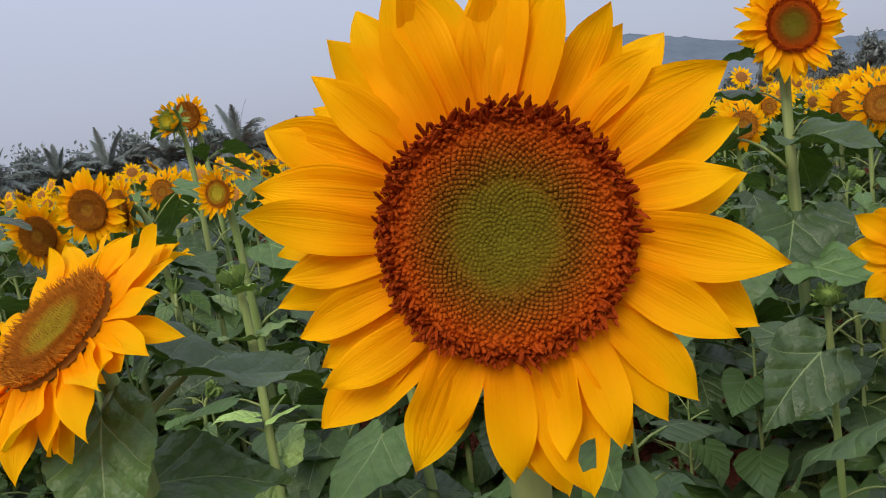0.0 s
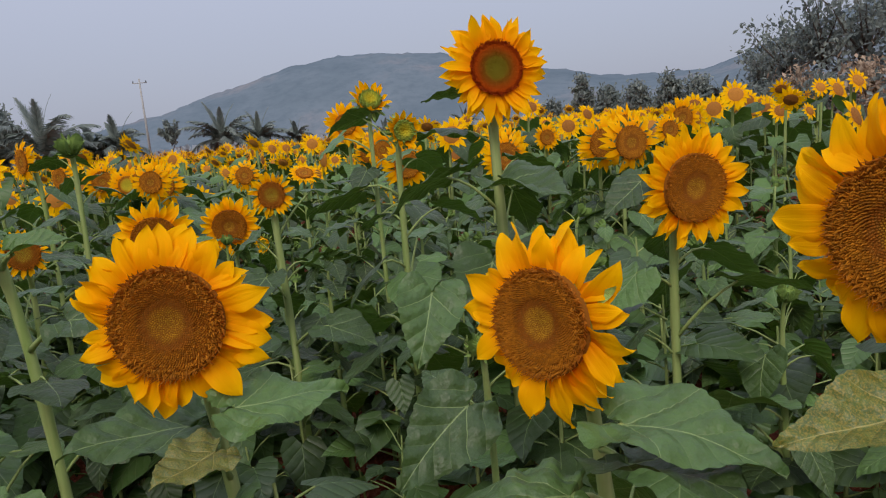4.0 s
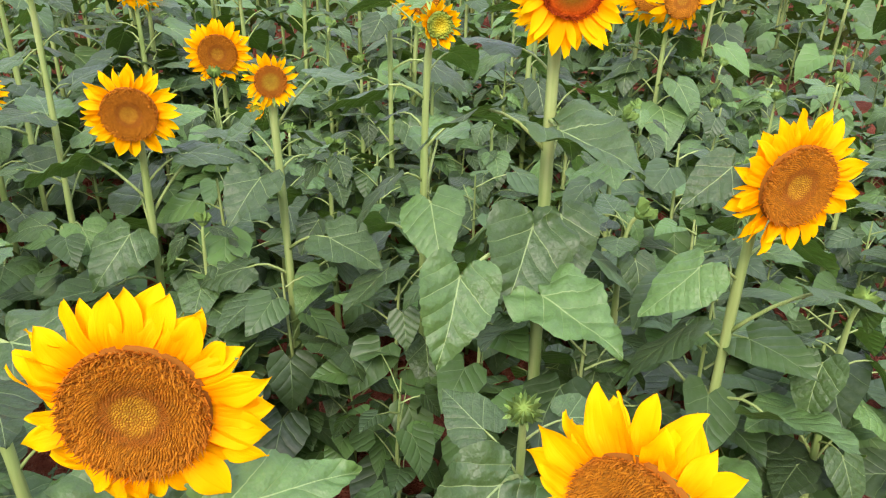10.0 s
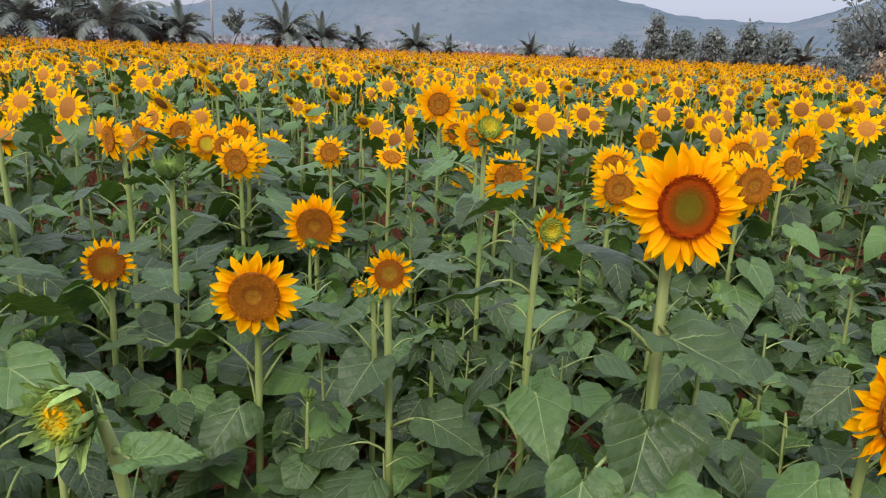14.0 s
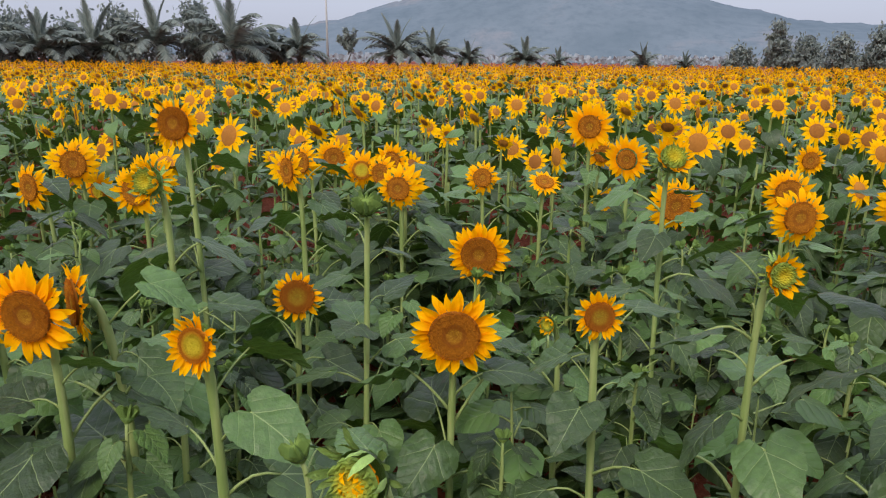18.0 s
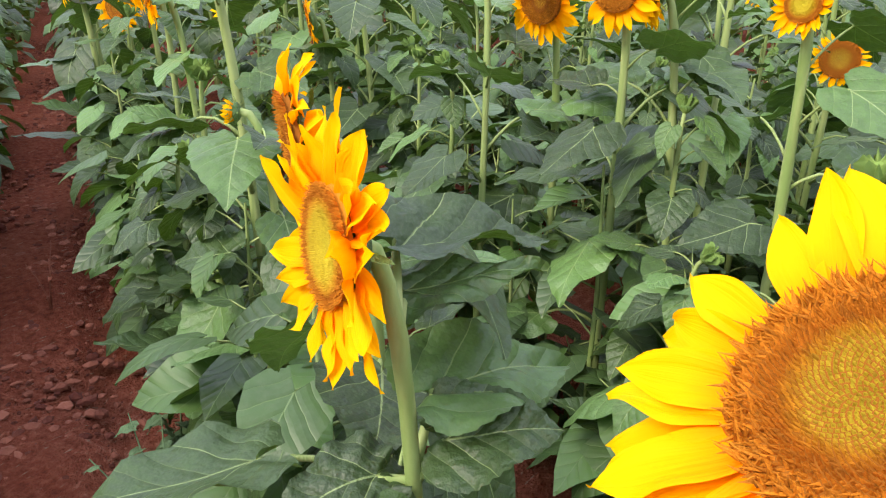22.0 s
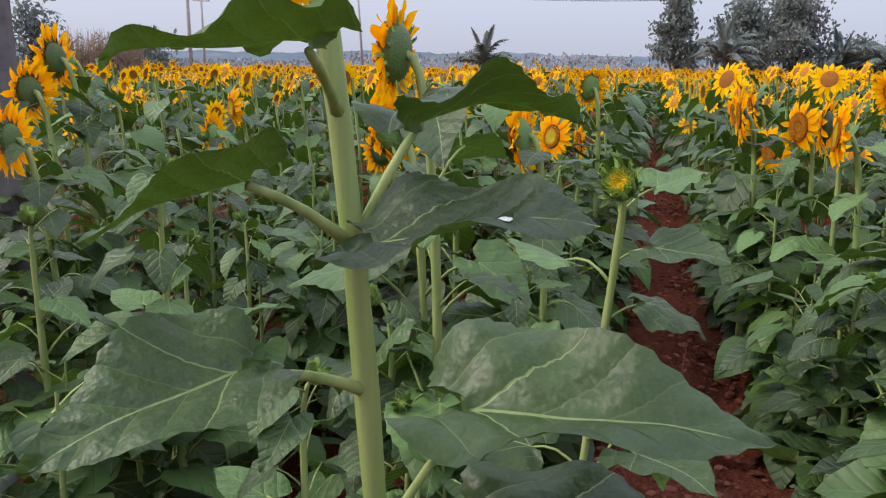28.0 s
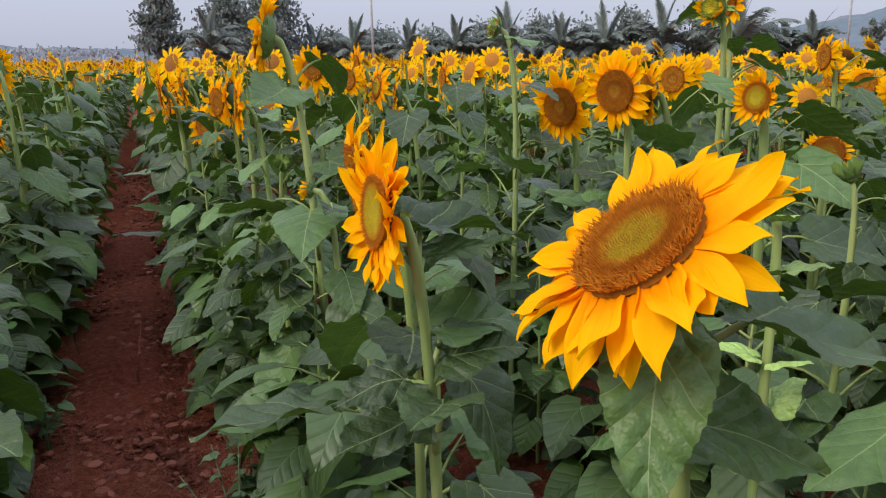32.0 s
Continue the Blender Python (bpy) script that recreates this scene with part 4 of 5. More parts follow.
for i, (yaw, d, h, w) in enumerate(((-35.0, 33, 3.3, 2.6), (-36.8, 31, 4.0, 3.2), (-38.8, 29, 4.5, 3.4), (-41.2, 28, 4.9, 3.6), (-44.0, 26, 4.8, 3.4))):
    broadleaf(yaw, d, h, w, 640 + i, 1500, True, "tall thin-crowned tree with open branches beside the field", 0.10, None, 17)
for i, (yaw, d, h, w) in enumerate(((-35.6, 27, 1.7, 2.4), (-37.4, 26, 1.9, 2.4), (-39.4, 25, 1.8, 2.6), (-41.6, 24, 2.0, 2.4), (-44.2, 22, 2.0, 2.6), (-47.0, 20, 2.0, 2.6))):
    broadleaf(yaw, d, h, w, 660 + i, 1500, False, "dry brown shrub at the field's edge" if i % 2 else "low dark-green shrub at the field's edge", 0.085, M_DRY if i % 2 else None)
for i, (yaw, d, h, w) in enumerate(((98.0, 32, 3.7, 2.6), (101.0, 31, 3.4, 2.4), (91.0, 34, 2.5, 3.0))):
    broadleaf(yaw, d, h, w, 670 + i, 1500, False, "bushy grey-green tree at the field's edge", 0.10)


def dry_stalks(yaw, d, width, height, seed):
    """A stand of dead, upright stalks with hanging blades."""
    r = random.Random(seed)
    x, y = bearing(yaw, d)
    root = tagged(new("dry_stalks"), "stand of dead brown crop stalks at the field's edge", "dry stalks")
    root.matrix_world = pose(x, y, 0, 0, 0, yaw)
    verts, faces = [], []
    for n in range(420):
        px, py, h = r.uniform(-0.5, 0.5) * width, r.uniform(-0.5, 0.5), height * r.uniform(0.7, 1.05)
        lean = r.uniform(-0.12, 0.12)
        v, f = tube([(px, py, -0.05), (px + lean * 0.5, py, h * 0.6), (px + lean, py, h)], [0.014, 0.011, 0.004], 4)
        b = len(verts)
        verts += list(v)
        faces += [tuple(q + b for q in face) for face in f]
        for k in range(4):
            z, a, w = h * r.uniform(0.3, 0.95), r.uniform(0, 6.28), r.uniform(0.15, 0.4)
            b = len(verts)
            verts += [(px, py, z), (px, py, z - 0.05), (px + w * math.cos(a), py + w * math.sin(a), z - w * r.uniform(0.2, 1.2))]
            faces.append((b, b + 1, b + 2))
    tagged(part("thicket", mesh_of("thicket", verts, faces, [M_DRY], None, None, False), root), "", "", "", "stuff")


dry_stalks(94.4, 30, 2.9, 2.35, 690)


def pole(yaw, d, height, lean=0.0):
    x, y = bearing(yaw, d)
    root = tagged(new("electric_pole"), "grey concrete electricity pole with a short crossarm", "pole", "poles along the field")
    root.matrix_world = pose(x, y, 0, 0, lean, yaw)
    v, f = tube([(0, 0, -0.2), (0, 0, height * 0.5), (0, 0, height)], [0.15, 0.12, 0.09], 8)
    part("post", mesh_of("post", v, f, [M_POLE]), root)
    v, f = tube([(-0.8, 0, height - 0.5), (0.8, 0, height - 0.5)], [0.06, 0.06], 4)
    part("crossarm", mesh_of("crossarm", v, f, [M_POLE]), root)
    for dx in (-0.7, 0, 0.7):
        v, f = tube([(dx, 0, height - 0.46), (dx, 0, height - 0.36), (dx, 0, height - 0.24)], [0.05, 0.07, 0.04], 6)
        part("insulator", mesh_of("insulator", v, f, [M_WIRE]), root)
    return Vector((x, y, height - 0.24))


tops = [pole(8.2, 97, 10.2, -0.5), pole(40.0, 78, 8.6, -1.0), pole(76.3, 84, 9.5, -3.0)]
pole(88.2, 58, 8.2), pole(87.2, 84, 8.0)
for dz in (0.0, -0.25):
    for side in (-0.7, 0.7):
        a, b = tops[1] + Vector((side * 0.7, side * 0.7, dz)), tops[2] + Vector((side * 0.7, side * 0.7, dz))
        v, f = tube([a.lerp(b, q) - Vector((0, 0, 1.1 * math.sin(math.pi * q))) for q in np.linspace(0, 1, 15)], [0.013] * 15, 4)
        tagged(new("power_line", mesh_of("power_line", v, f, [M_WIRE])), "thin dark overhead power line sagging between poles", "cable", "power lines")


def square_post(x, y, width, depth, height, turn):
    """A square concrete pole with chamfered corners and a sunk panel on two faces."""
    root = tagged(new("concrete_post"), "weathered grey concrete pole with chamfered corners among the sunflowers", "pole")
    root.matrix_world = pose(x, y, 0, 0, 0, turn)
    verts, faces = [], []
    for z, k in ((-0.3, 1.0), (0.0, 1.0), (height * 0.5, 0.86), (height, 0.72)):
        w, e, c = width * 0.5 * k, depth * 0.5 * k, 0.022
        verts += [(-w + c, -e, z), (w - c, -e, z), (w, -e + c, z), (w, e - c, z), (w - c, e, z), (-w + c, e, z), (-w, e - c, z), (-w, -e + c, z)]
    faces = grid_faces(4, 8, True) + [tuple(range(24, 32))]
    part("shaft", mesh_of("shaft", verts, faces, [M_POST], None, None, False), root)
    for sg in (-1, 1):
        v, f = tube([(0, sg * depth * 0.40, 0.6), (0, sg * depth * 0.31, height * 0.8)], [width * 0.24, width * 0.18], 4)
        part("rib", mesh_of("rib", v, f, [M_POST], None, None, False), root)


p = bearing(104.3, 4.3)
square_post(p[0], p[1], 0.26, 0.22, 8.0, 100)

# ---- sunflowers that stand close to the camera ----
BASES = []


def near_flower(*args, **kw):
    ob = sunflower(*args, **kw)
    BASES.append((ob.location.x, ob.location.y))
    return ob


def near_bud(*args, **kw):
    ob = bud_plant(*args, **kw)
    BASES.append((ob.location.x, ob.location.y))
    return ob


FRESH = "freshly opened golden sunflower with a red-brown and olive disc"
RIPE = "golden sunflower with a wide brown seed disc and short petals"
TALL = "tall golden sunflower standing above its neighbours"
SIDE = "golden sunflower seen from the side on a thick green stem"
SMALL = "small half-open sunflower with short yellow petals"
BUDL = "closed sunflower bud with spiky green bracts"

hero = near_flower(0.017, 0.280, 1.114, 0.0470, -3, 4, FRESH, "young", 54, 1.12, "flat", 6, 9, 3, 7, 0.16, 0.15, 0.55, base=(0.0, 0.33), thick=0.010)
tilted = near_flower(-0.327, 0.602, 1.044, 0.0535, -36, 49, "golden sunflower tilted to the sky, pale green at its centre", "olive", 42, 1.24, "flat", 0, 15, 4, 7, 0.18, 0.1, 0.55, base=(-0.285, 0.665))
twin = near_flower(-0.600, 0.626, 1.036, 0.036, -32, 4, "golden sunflower with a yellow-green disc beside its twin", "pale", 42, 1.34, "broad", 12, 13, 5, 6, 0.16, 0.15, 0.6, base=(-0.60, 0.74), thick=0.0064)
near_flower(-0.762, 0.785, 1.034, 0.046, -40, -8, "golden sunflower with brown disc and drooping petals, one of a pair", "ripe", 30, 0.95, "droop", 6, 18, 6, 14, 0.19, base=(-0.72, 0.86), thick=0.0075)
brown_a = near_flower(0.115, 1.059, 0.952, 0.0715, -8, 3, RIPE, "fine", 46, 0.82, "droop", 12, 13, 7, 10, 0.17, 0.1, 0.66, base=(0.19, 1.15))
brown_b = near_flower(0.534, 0.849, 0.940, 0.0610, -54, 4, RIPE, "fine", 38, 0.90, "droop", 10, 16, 8, 10, 0.17, 0.1, 0.66, base=(0.64, 0.90))
brown_c = near_flower(0.785, 0.610, 1.036, 0.0690, -64, -4, RIPE, "fine", 42, 0.84, "droop", 14, 16, 9, 9, 0.17, 0.1, 0.62, base=(0.88, 0.64))
near_flower(1.034, 1.397, 1.006, 0.0654, 4, -2, RIPE, "ripe", 42, 0.85, "flat", 4, 12, 10, 14, 0.19)
tall = near_flower(0.741, 1.654, 1.274, 0.0571, 2, 6, TALL, "young", 62, 1.10, "narrow", 4, 11, 11, 15, 0.18, 0.12, 0.92, base=(0.76, 1.72), thick=0.0120)
near_flower(0.049, 3.358, 0.848, 0.070, -4, -4, RIPE, "ripe", 38, 0.82, "flat", 4, 12, 12, 14, 0.19)
near_flower(-0.063, 2.186, 0.944, 0.0611, -2, -4, RIPE, "ripe", 38, 0.85, "flat", 2, 12, 13, 14, 0.19)
near_flower(-0.511, 2.601, 0.906, 0.050, 6, 4, RIPE, "green", 28, 0.60, "flat", 8, 12, 14, 14, 0.19)
near_flower(0.248, 2.054, 1.037, 0.034, 4, 0, SMALL, "green", 26, 0.82, "narrow", 14, 12, 15, 15, 0.17, 0.15, 0.95, bracts=1)
near_flower(-0.509, 1.687, 1.104, 0.031, -20, 6, SMALL, "pale", 26, 1.05, "forward", 22, 12, 16, 14, 0.18, 0.15, 0.95, bracts=1)
near_flower(-1.125, 2.070, 1.050, 0.0556, -12, -4, RIPE, "ripe", 42, 1.02, "narrow", 4, 12, 17, 14, 0.19)
near_flower(-0.862, 1.826, 1.106, 0.050, -12, -2, RIPE, "ripe", 42, 1.05, "narrow", 2, 12, 18, 14, 0.19)
near_flower(-0.830, 1.945, 1.095, 0.048, -55, 0, SIDE, "ripe", 30, 0.90, "flat", 2, 14, 19, 14, 0.19)
near_flower(-0.947, 2.938, 1.371, 0.0527, -12, 2, TALL, "ripe", 32, 0.75, "flat", 2, 12, 20, 15, 0.19, 0.12, 0.92)
near_flower(-1.750, 0.255, 1.255, 0.056, -38, 4, SIDE, "ripe", 32, 0.95, "flat", 4, 14, 21, 14, 0.19, 0.12, 0.93, bracts=1)
near_flower(-2.136, 0.700, 1.059, 0.052, -45, -10, SIDE, "ripe", 28, 0.95, "droop", 0, 20, 22, 14, 0.19)
near_flower(-1.490, 1.305, 1.234, 0.052, -52, 10, SIDE, "ripe", 34, 1.0, "flat", 4, 12, 23, 14, 0.19, 0.15, 0.92, bracts=1)
near_flower(-2.085, 0.339, 1.085, 0.058, -50, -20, SIDE, "ripe", 28, 0.8, "droop", 0, 18, 24, 14, 0.19)
near_flower(-2.240, 1.858, 1.036, 0.0545, -38, 4, RIPE, "pale", 34, 1.15, "flat", 2, 12, 25, 12, 0.17)
near_flower(-2.410, 1.973, 1.050, 0.0525, -58, 0, RIPE, "ripe", 32, 1.10, "flat", 2, 12, 28, 12, 0.17, detail=1)
near_flower(-2.720, 2.165, 1.020, 0.056, -10, 0, RIPE, "ripe", 38, 0.95, "flat", 2, 12, 26, 12, 0.2, detail=1)
for x, y, z, rad, az, el, seed in ((1.229, 3.272, 1.02, 0.061, 0, 0, 1), (1.341, 3.633, 1.05, 0.058, -10, 0, 2), (1.820, 3.585, 1.02, 0.076, -5, -4, 3), (1.866, 3.394, 1.02, 0.078, 0, 0, 4),
                                   (2.065, 3.889, 1.08, 0.068, 4, 0, 5), (0.835, 3.501, 1.02, 0.062, 8, -6, 6), (-0.270, 3.937, 1.02, 0.057, -8, 0, 7), (-0.360, 4.515, 1.05, 0.060, -30, 0, 8)):
    near_flower(x, y, z, rad, az, el, RIPE, "ripe", seed=60 + seed, detail=1)
for x, y, z, rad, az, el, seed in ((-0.688, 4.691, 1.05, 0.058, 6, 0, 9), (0.100, 4.205, 1.02, 0.046, 0, 10, 10), (0.404, 4.209, 1.00, 0.046, 10, 55, 11), (0.841, 5.011, 1.05, 0.050, 0, 0, 12),
                                   (-1.262, 3.540, 1.10, 0.060, -14, -6, 13), (1.955, 4.774, 1.05, 0.049, 0, 0, 14), (2.532, 4.122, 1.10, 0.064, 0, 0, 15), (2.284, 3.803, 1.05, 0.046, 0, 0, 16)):
    near_flower(x, y, z, rad, az, el, RIPE, "ripe", seed=60 + seed, detail=1)
for x, y, z, rad, az, el, seed in ((-1.837, 3.700, 1.036, 0.058, -30, 0, 17), (-1.773, 3.976, 1.10, 0.062, 0, 0, 18), (-1.210, 3.249, 1.10, 0.053, -10, 0, 19), (-0.757, 4.111, 1.10, 0.050, -40, 0, 20),
                                   (-0.386, 4.097, 1.05, 0.049, -30, 0, 21), (-2.697, 4.051, 1.09, 0.068, -30, 0, 22), (-2.103, 2.891, 1.10, 0.050, -40, 0, 23), (-2.001, 2.428, 1.05, 0.046, -55, 0, 24)):
    near_flower(x, y, z, rad, az, el, RIPE, "ripe", seed=60 + seed, detail=1)
for x, y, z, rad, az, el, seed in ((-3.539, 1.672, 0.895, 0.050, -15, -6, 25), (-3.327, 1.585, 1.153, 0.054, -75, 6, 26), (-2.879, 0.769, 0.82, 0.048, -60, -30, 27), (-2.494, 2.718, 1.10, 0.045, -10, 0, 28),
                                   (-2.258, 2.747, 0.95, 0.044, -40, -6, 29), (-3.005, 2.141, 1.00, 0.046, -30, 0, 30), (-0.648, 3.215, 1.186, 0.045, -50, 0, 31), (-0.280, 3.676, 1.05, 0.050, -10, 0, 32)):
    near_flower(x, y, z, rad, az, el, RIPE, "ripe", seed=60 + seed, detail=1)
spiky = near_bud(-0.189, 1.293, 1.085, 0.040, -28, 6, "spiky green sunflower bud just showing yellow petals", 40, 0.24, 11, 0.16, 0.15, 0.93, base=(-0.10, 1.33), thick=0.0092)
near_bud(0.580, 1.950, 1.164, 0.033, 10, 4, "half-open sunflower bud with yellow petals inside", 41, 1.05, 14, 0.17)
near_bud(0.621, 2.875, 1.279, 0.050, 4, 38, "half-open sunflower bud facing the sky", 42, 1.1, 15, 0.19)
near_bud(-0.290, 2.428, 1.200, 0.028, 0, 60, BUDL, 43, 0.1, 15, 0.17, yellow=False)
near_bud(-1.275, 0.450, 1.071, 0.027, 40, 30, "closed sunflower bud with a yellow centre and spiky bracts", 44, 0.2, 13, 0.17, base=(-1.30, 0.38), thick=0.0066)
near_bud(-1.329, 1.266, 0.903, 0.019, -60, 0, SMALL, 45, 0.8, 12, 0.16, thick=0.008)
near_bud(-2.288, 3.775, 0.924, 0.043, -30, 20, BUDL, 46, 0.1, 12, 0.19, yellow=False)
near_bud(0.206, 2.515, 0.860, 0.024, -40, 0, SMALL, 47, 0.8, 10, 0.18)
near_bud(-1.263, 1.939, 1.264, 0.027, -60, 20, SMALL, 48, 0.6, 12, 0.17)
near_bud(-0.745, 2.165, 1.305, 0.036, -20, 10, "half-open sunflower above the leaves", 49, 0.9, 12, 0.17)

tower = near_flower(-0.934, -0.075, 1.345, 0.052, -62, -12, "tall sunflower with broad leaves, its head bent aside", "ripe", 32, 0.95, "flat", 2, 14, 27, 6, 0.17, 0.1, 0.5, base=(-0.860, 0.012), bracts=1, thick=0.0092)
aimed_leaf(tower, (-0.816, -0.067, 1.242), (-0.772, -0.182, 1.246), (-0.30, 0, 1), 0.72, 7)
aimed_leaf(tower, (-0.896, 0.030, 1.193), (-0.963, 0.199, 1.221), (-0.25, 0, 1), 0.70, 1)
tower_leaf = aimed_leaf(tower, (-0.816, -0.025, 1.118), (-0.722, 0.085, 1.165), (0.25, 0, 1), 0.95, 2)
aimed_leaf(tower, (-0.832, -0.105, 1.160), (-0.797, -0.205, 1.148), (-0.45, 0, 1), 1.0, 5)
aimed_leaf(tower, (-0.931, 0.088, 0.931), (-0.754, 0.276, 0.990), (0.30, -0.1, 1), 0.80, 4)
aimed_leaf(tower, (-0.808, -0.119, 1.044), (-0.750, -0.235, 1.035), (0.40, 0, 1), 1.0, 5)
aimed_leaf(tower, (-0.900, 0.110, 0.830), (-0.760, 0.300, 0.845), (0.25, -0.1, 1), 0.85, 6)
aimed_leaf(brown_a, (0.182, 1.043, 0.836), (0.335, 1.068, 0.838), (0, -0.45, 1), 0.80, 6)
aimed_leaf(brown_a, (0.151, 1.036, 0.783), (0.085, 0.968, 0.783), (0, -0.5, 1), 1.05, 7, 0.05, True)
aimed_leaf(brown_a, (0.109, 1.144, 0.784), (-0.045, 1.080, 0.825), (0, -0.4, 1), 0.9, 8)
aimed_leaf(brown_b, (0.596, 0.796, 0.834), (0.707, 0.670, 0.837), (0, -0.3, 1), 0.95, 9)
aimed_leaf(brown_b, (0.608, 0.813, 0.778), (0.665, 0.665, 0.815), (0.2, -0.3, 1), 0.95, 10)
aimed_leaf(brown_b, (0.530, 0.787, 0.768), (0.386, 0.747, 0.791), (0, -0.4, 1), 0.9, 11)
aimed_leaf(brown_c, (0.743, 0.556, 0.905), (0.628, 0.571, 0.890), (0, -0.5, 1), 0.85, 12, 0.05, True)
aimed_leaf(brown_c, (0.819, 0.539, 0.857), (0.835, 0.429, 0.917), (0, -0.4, 1), 1.0, 13)
young = near_bud(0.535, 1.150, 0.830, 0.016, -20, 50, BUDL, 50, 0.1, 7, 0.15, 0.2, 0.95, base=(0.545, 1.165), thick=0.0060, yellow=False)
aimed_leaf(young, (0.496, 1.100, 0.765), (0.368, 1.030, 0.711), (0, -0.9, 0.6), 0.9, 0)
aimed_leaf(tall, (0.680, 1.583, 0.882), (0.611, 1.472, 0.784), (0, -0.8, 0.6), 1.05, 2)
aimed_leaf(tall, (0.732, 1.633, 1.035), (0.833, 1.472, 1.029), (0, -0.3, 1), 0.95, 4)
aimed_leaf(tall, (0.525, 1.465, 0.859), (0.478, 1.360, 0.755), (0, -0.85, 0.6), 1.0, 5)
aimed_leaf(tall, (0.668, 1.483, 0.799), (0.752, 1.321, 0.797), (0, -0.5, 1), 0.95, 7)
aimed_leaf(tilted, (-0.300, 0.585, 0.975), (-0.290, 0.505, 0.880), (0.25, -0.9, 0.3), 0.75, 8, 0.0)
aimed_leaf(tilted, (-0.308, 0.651, 0.889), (-0.185, 0.701, 0.869), (0, -0.5, 1), 0.9, 9)
aimed_leaf(tilted, (-0.262, 0.673, 0.980), (-0.129, 0.789, 0.921), (0, -0.2, 1), 0.8, 10)
aimed_leaf(tilted, (-0.272, 0.564, 0.850), (-0.200, 0.471, 0.888), (0, -0.3, 1), 1.0, 11)
for k, (low, tip, up, wide) in enumerate((((-0.587, 0.718, 0.896), (-0.526, 0.855, 0.892), (0.3, -0.2, 1), 0.75), ((-0.567, 0.701, 0.871), (-0.494, 0.740, 0.894), (0.3, -0.4, 1), 1.05), ((-0.603, 0.670, 0.847), (-0.646, 0.596, 0.850), (0.2, -0.5, 1), 1.1),
                                          ((-0.555, 0.669, 0.829), (-0.513, 0.576, 0.861), (0.2, -0.3, 1), 1.0), ((-0.614, 0.711, 1.003), (-0.547, 0.839, 0.999), (0.2, 0, 1), 0.65), ((-0.601, 0.701, 0.978), (-0.522, 0.762, 1.000), (0.2, -0.2, 1), 0.6),
                                          ((-0.609, 0.704, 0.791), (-0.645, 0.601, 0.776), (0.2, -0.4, 1), 1.0))):
    aimed_leaf(twin, low, tip, up, wide, 9 + k, 0.05 if k < 4 or k == 6 else 0.02)
aimed_leaf(hero, (0.035, 0.325, 1.090), (0.128, 0.353, 1.156), (-0.5, -0.6, 1), 0.60, 1, 0.03)
aimed_leaf(spiky, (-0.110, 1.255, 1.045), (-0.025, 1.238, 1.067), (0, -0.4, 1), 0.8, 5)
aimed_leaf(spiky, (-0.046, 1.230, 0.941), (0.053, 1.164, 0.958), (0, -0.5, 1), 1.0, 6)

# an insect's hole near the tip of one hanging petal
bpy.context.view_layer.update()
eaten = min((o for o in hero.children if o.name.startswith("petal")), key=lambda o: ((o.matrix_world @ Vector((0, 0.7, 0))) - Vector((0.038, 0.27, 1.03))).length)
bm = bmesh.new()
bm.from_mesh(eaten.data)
bm.faces.ensure_lookup_table()
near = min(bm.faces, key=lambda q: (q.calc_center_median() - Vector((0.05, 0.74, 0))).length)
bmesh.ops.poke(bm, faces=[near] + [q for e in near.edges for q in e.link_faces if q != near][:2])
bm.verts.ensure_lookup_table()
bmesh.ops.delete(bm, geom=sorted(bm.verts, key=lambda q: (q.co - Vector((0.05, 0.74, 0))).length)[:3], context="VERTS")
holed = eaten.data.copy()
bm.to_mesh(holed)
bm.free()
eaten.data = holed
eaten["label"] = "golden petal with a hole eaten near its tip"

# ---- a pale young shoot, and bird droppings on the broad leaves ----
def shoot(x, y, height, seed):
    r = random.Random(seed)
    root = bud_plant(x, y, height, 0.016, -30, 70, "young pale-green sunflower shoot with small upright leaves", seed, 0.1, 0, base=(x, y), thick=0.0075, yellow=False)
    pts = STEMS[root.name]
    for n in range(13):
        p = pts[3 + n * 9 // 13]
        s = 0.085 - 0.003 * n
        m = Matrix.Translation(p) @ Matrix.Rotation(radians(137.5 * n), 4, "Z") @ Matrix.Translation((0, 0.02, 0.01)) @ Matrix.Rotation(radians(r.uniform(15, 60)), 4, "X") @ Matrix.Scale(s, 4)
        mesh = LEAF_NEAR[n % len(LEAF_NEAR)].copy()
        mesh.materials.clear()
        mesh.materials.append(M_BRACT)
        part("leaf", mesh, root, m)
    BASES.append((x, y))
    return root


shoot(-0.348, 1.153, 0.985, 71)


def dropping(x, y, z, size, seed):
    r = random.Random(seed)
    verts = [(0, 0, 0.15 * size)]
    for rad, high in ((0.55, 0.12), (1.0, 0.0)):
        verts += [(rad * size * math.cos(0.524 * j) * r.uniform(0.6, 1.3), rad * size * math.sin(0.524 * j) * r.uniform(0.4, 0.9), high * size) for j in range(12)]
    faces = [(0, 1 + j, 1 + (j + 1) % 12) for j in range(12)] + [(1 + j, 13 + j, 13 + (j + 1) % 12, 1 + (j + 1) % 12) for j in range(12)]
    ob = tagged(new("bird_dropping", mesh_of("bird_dropping", verts, faces, [M_DROPPING])), "small white bird dropping dried on a broad leaf", "dropping", "droppings on the leaves")
    ob.location = (x, y, z)


def on_leaf(leaf, along, off, size, seed):
    """A dropping on the upper side of a leaf, that far along and off its midrib."""
    bpy.context.view_layer.update()
    m = leaf.matrix_world
    v = min(leaf.data.vertices, key=lambda q: (q.co.y - along) ** 2 + (q.co.x - off) ** 2)
    p = m @ v.co
    dropping(p.x, p.y, p.z + 0.001, size, seed)


on_leaf(tower_leaf, 0.62, 0.08, 0.0065, 1)

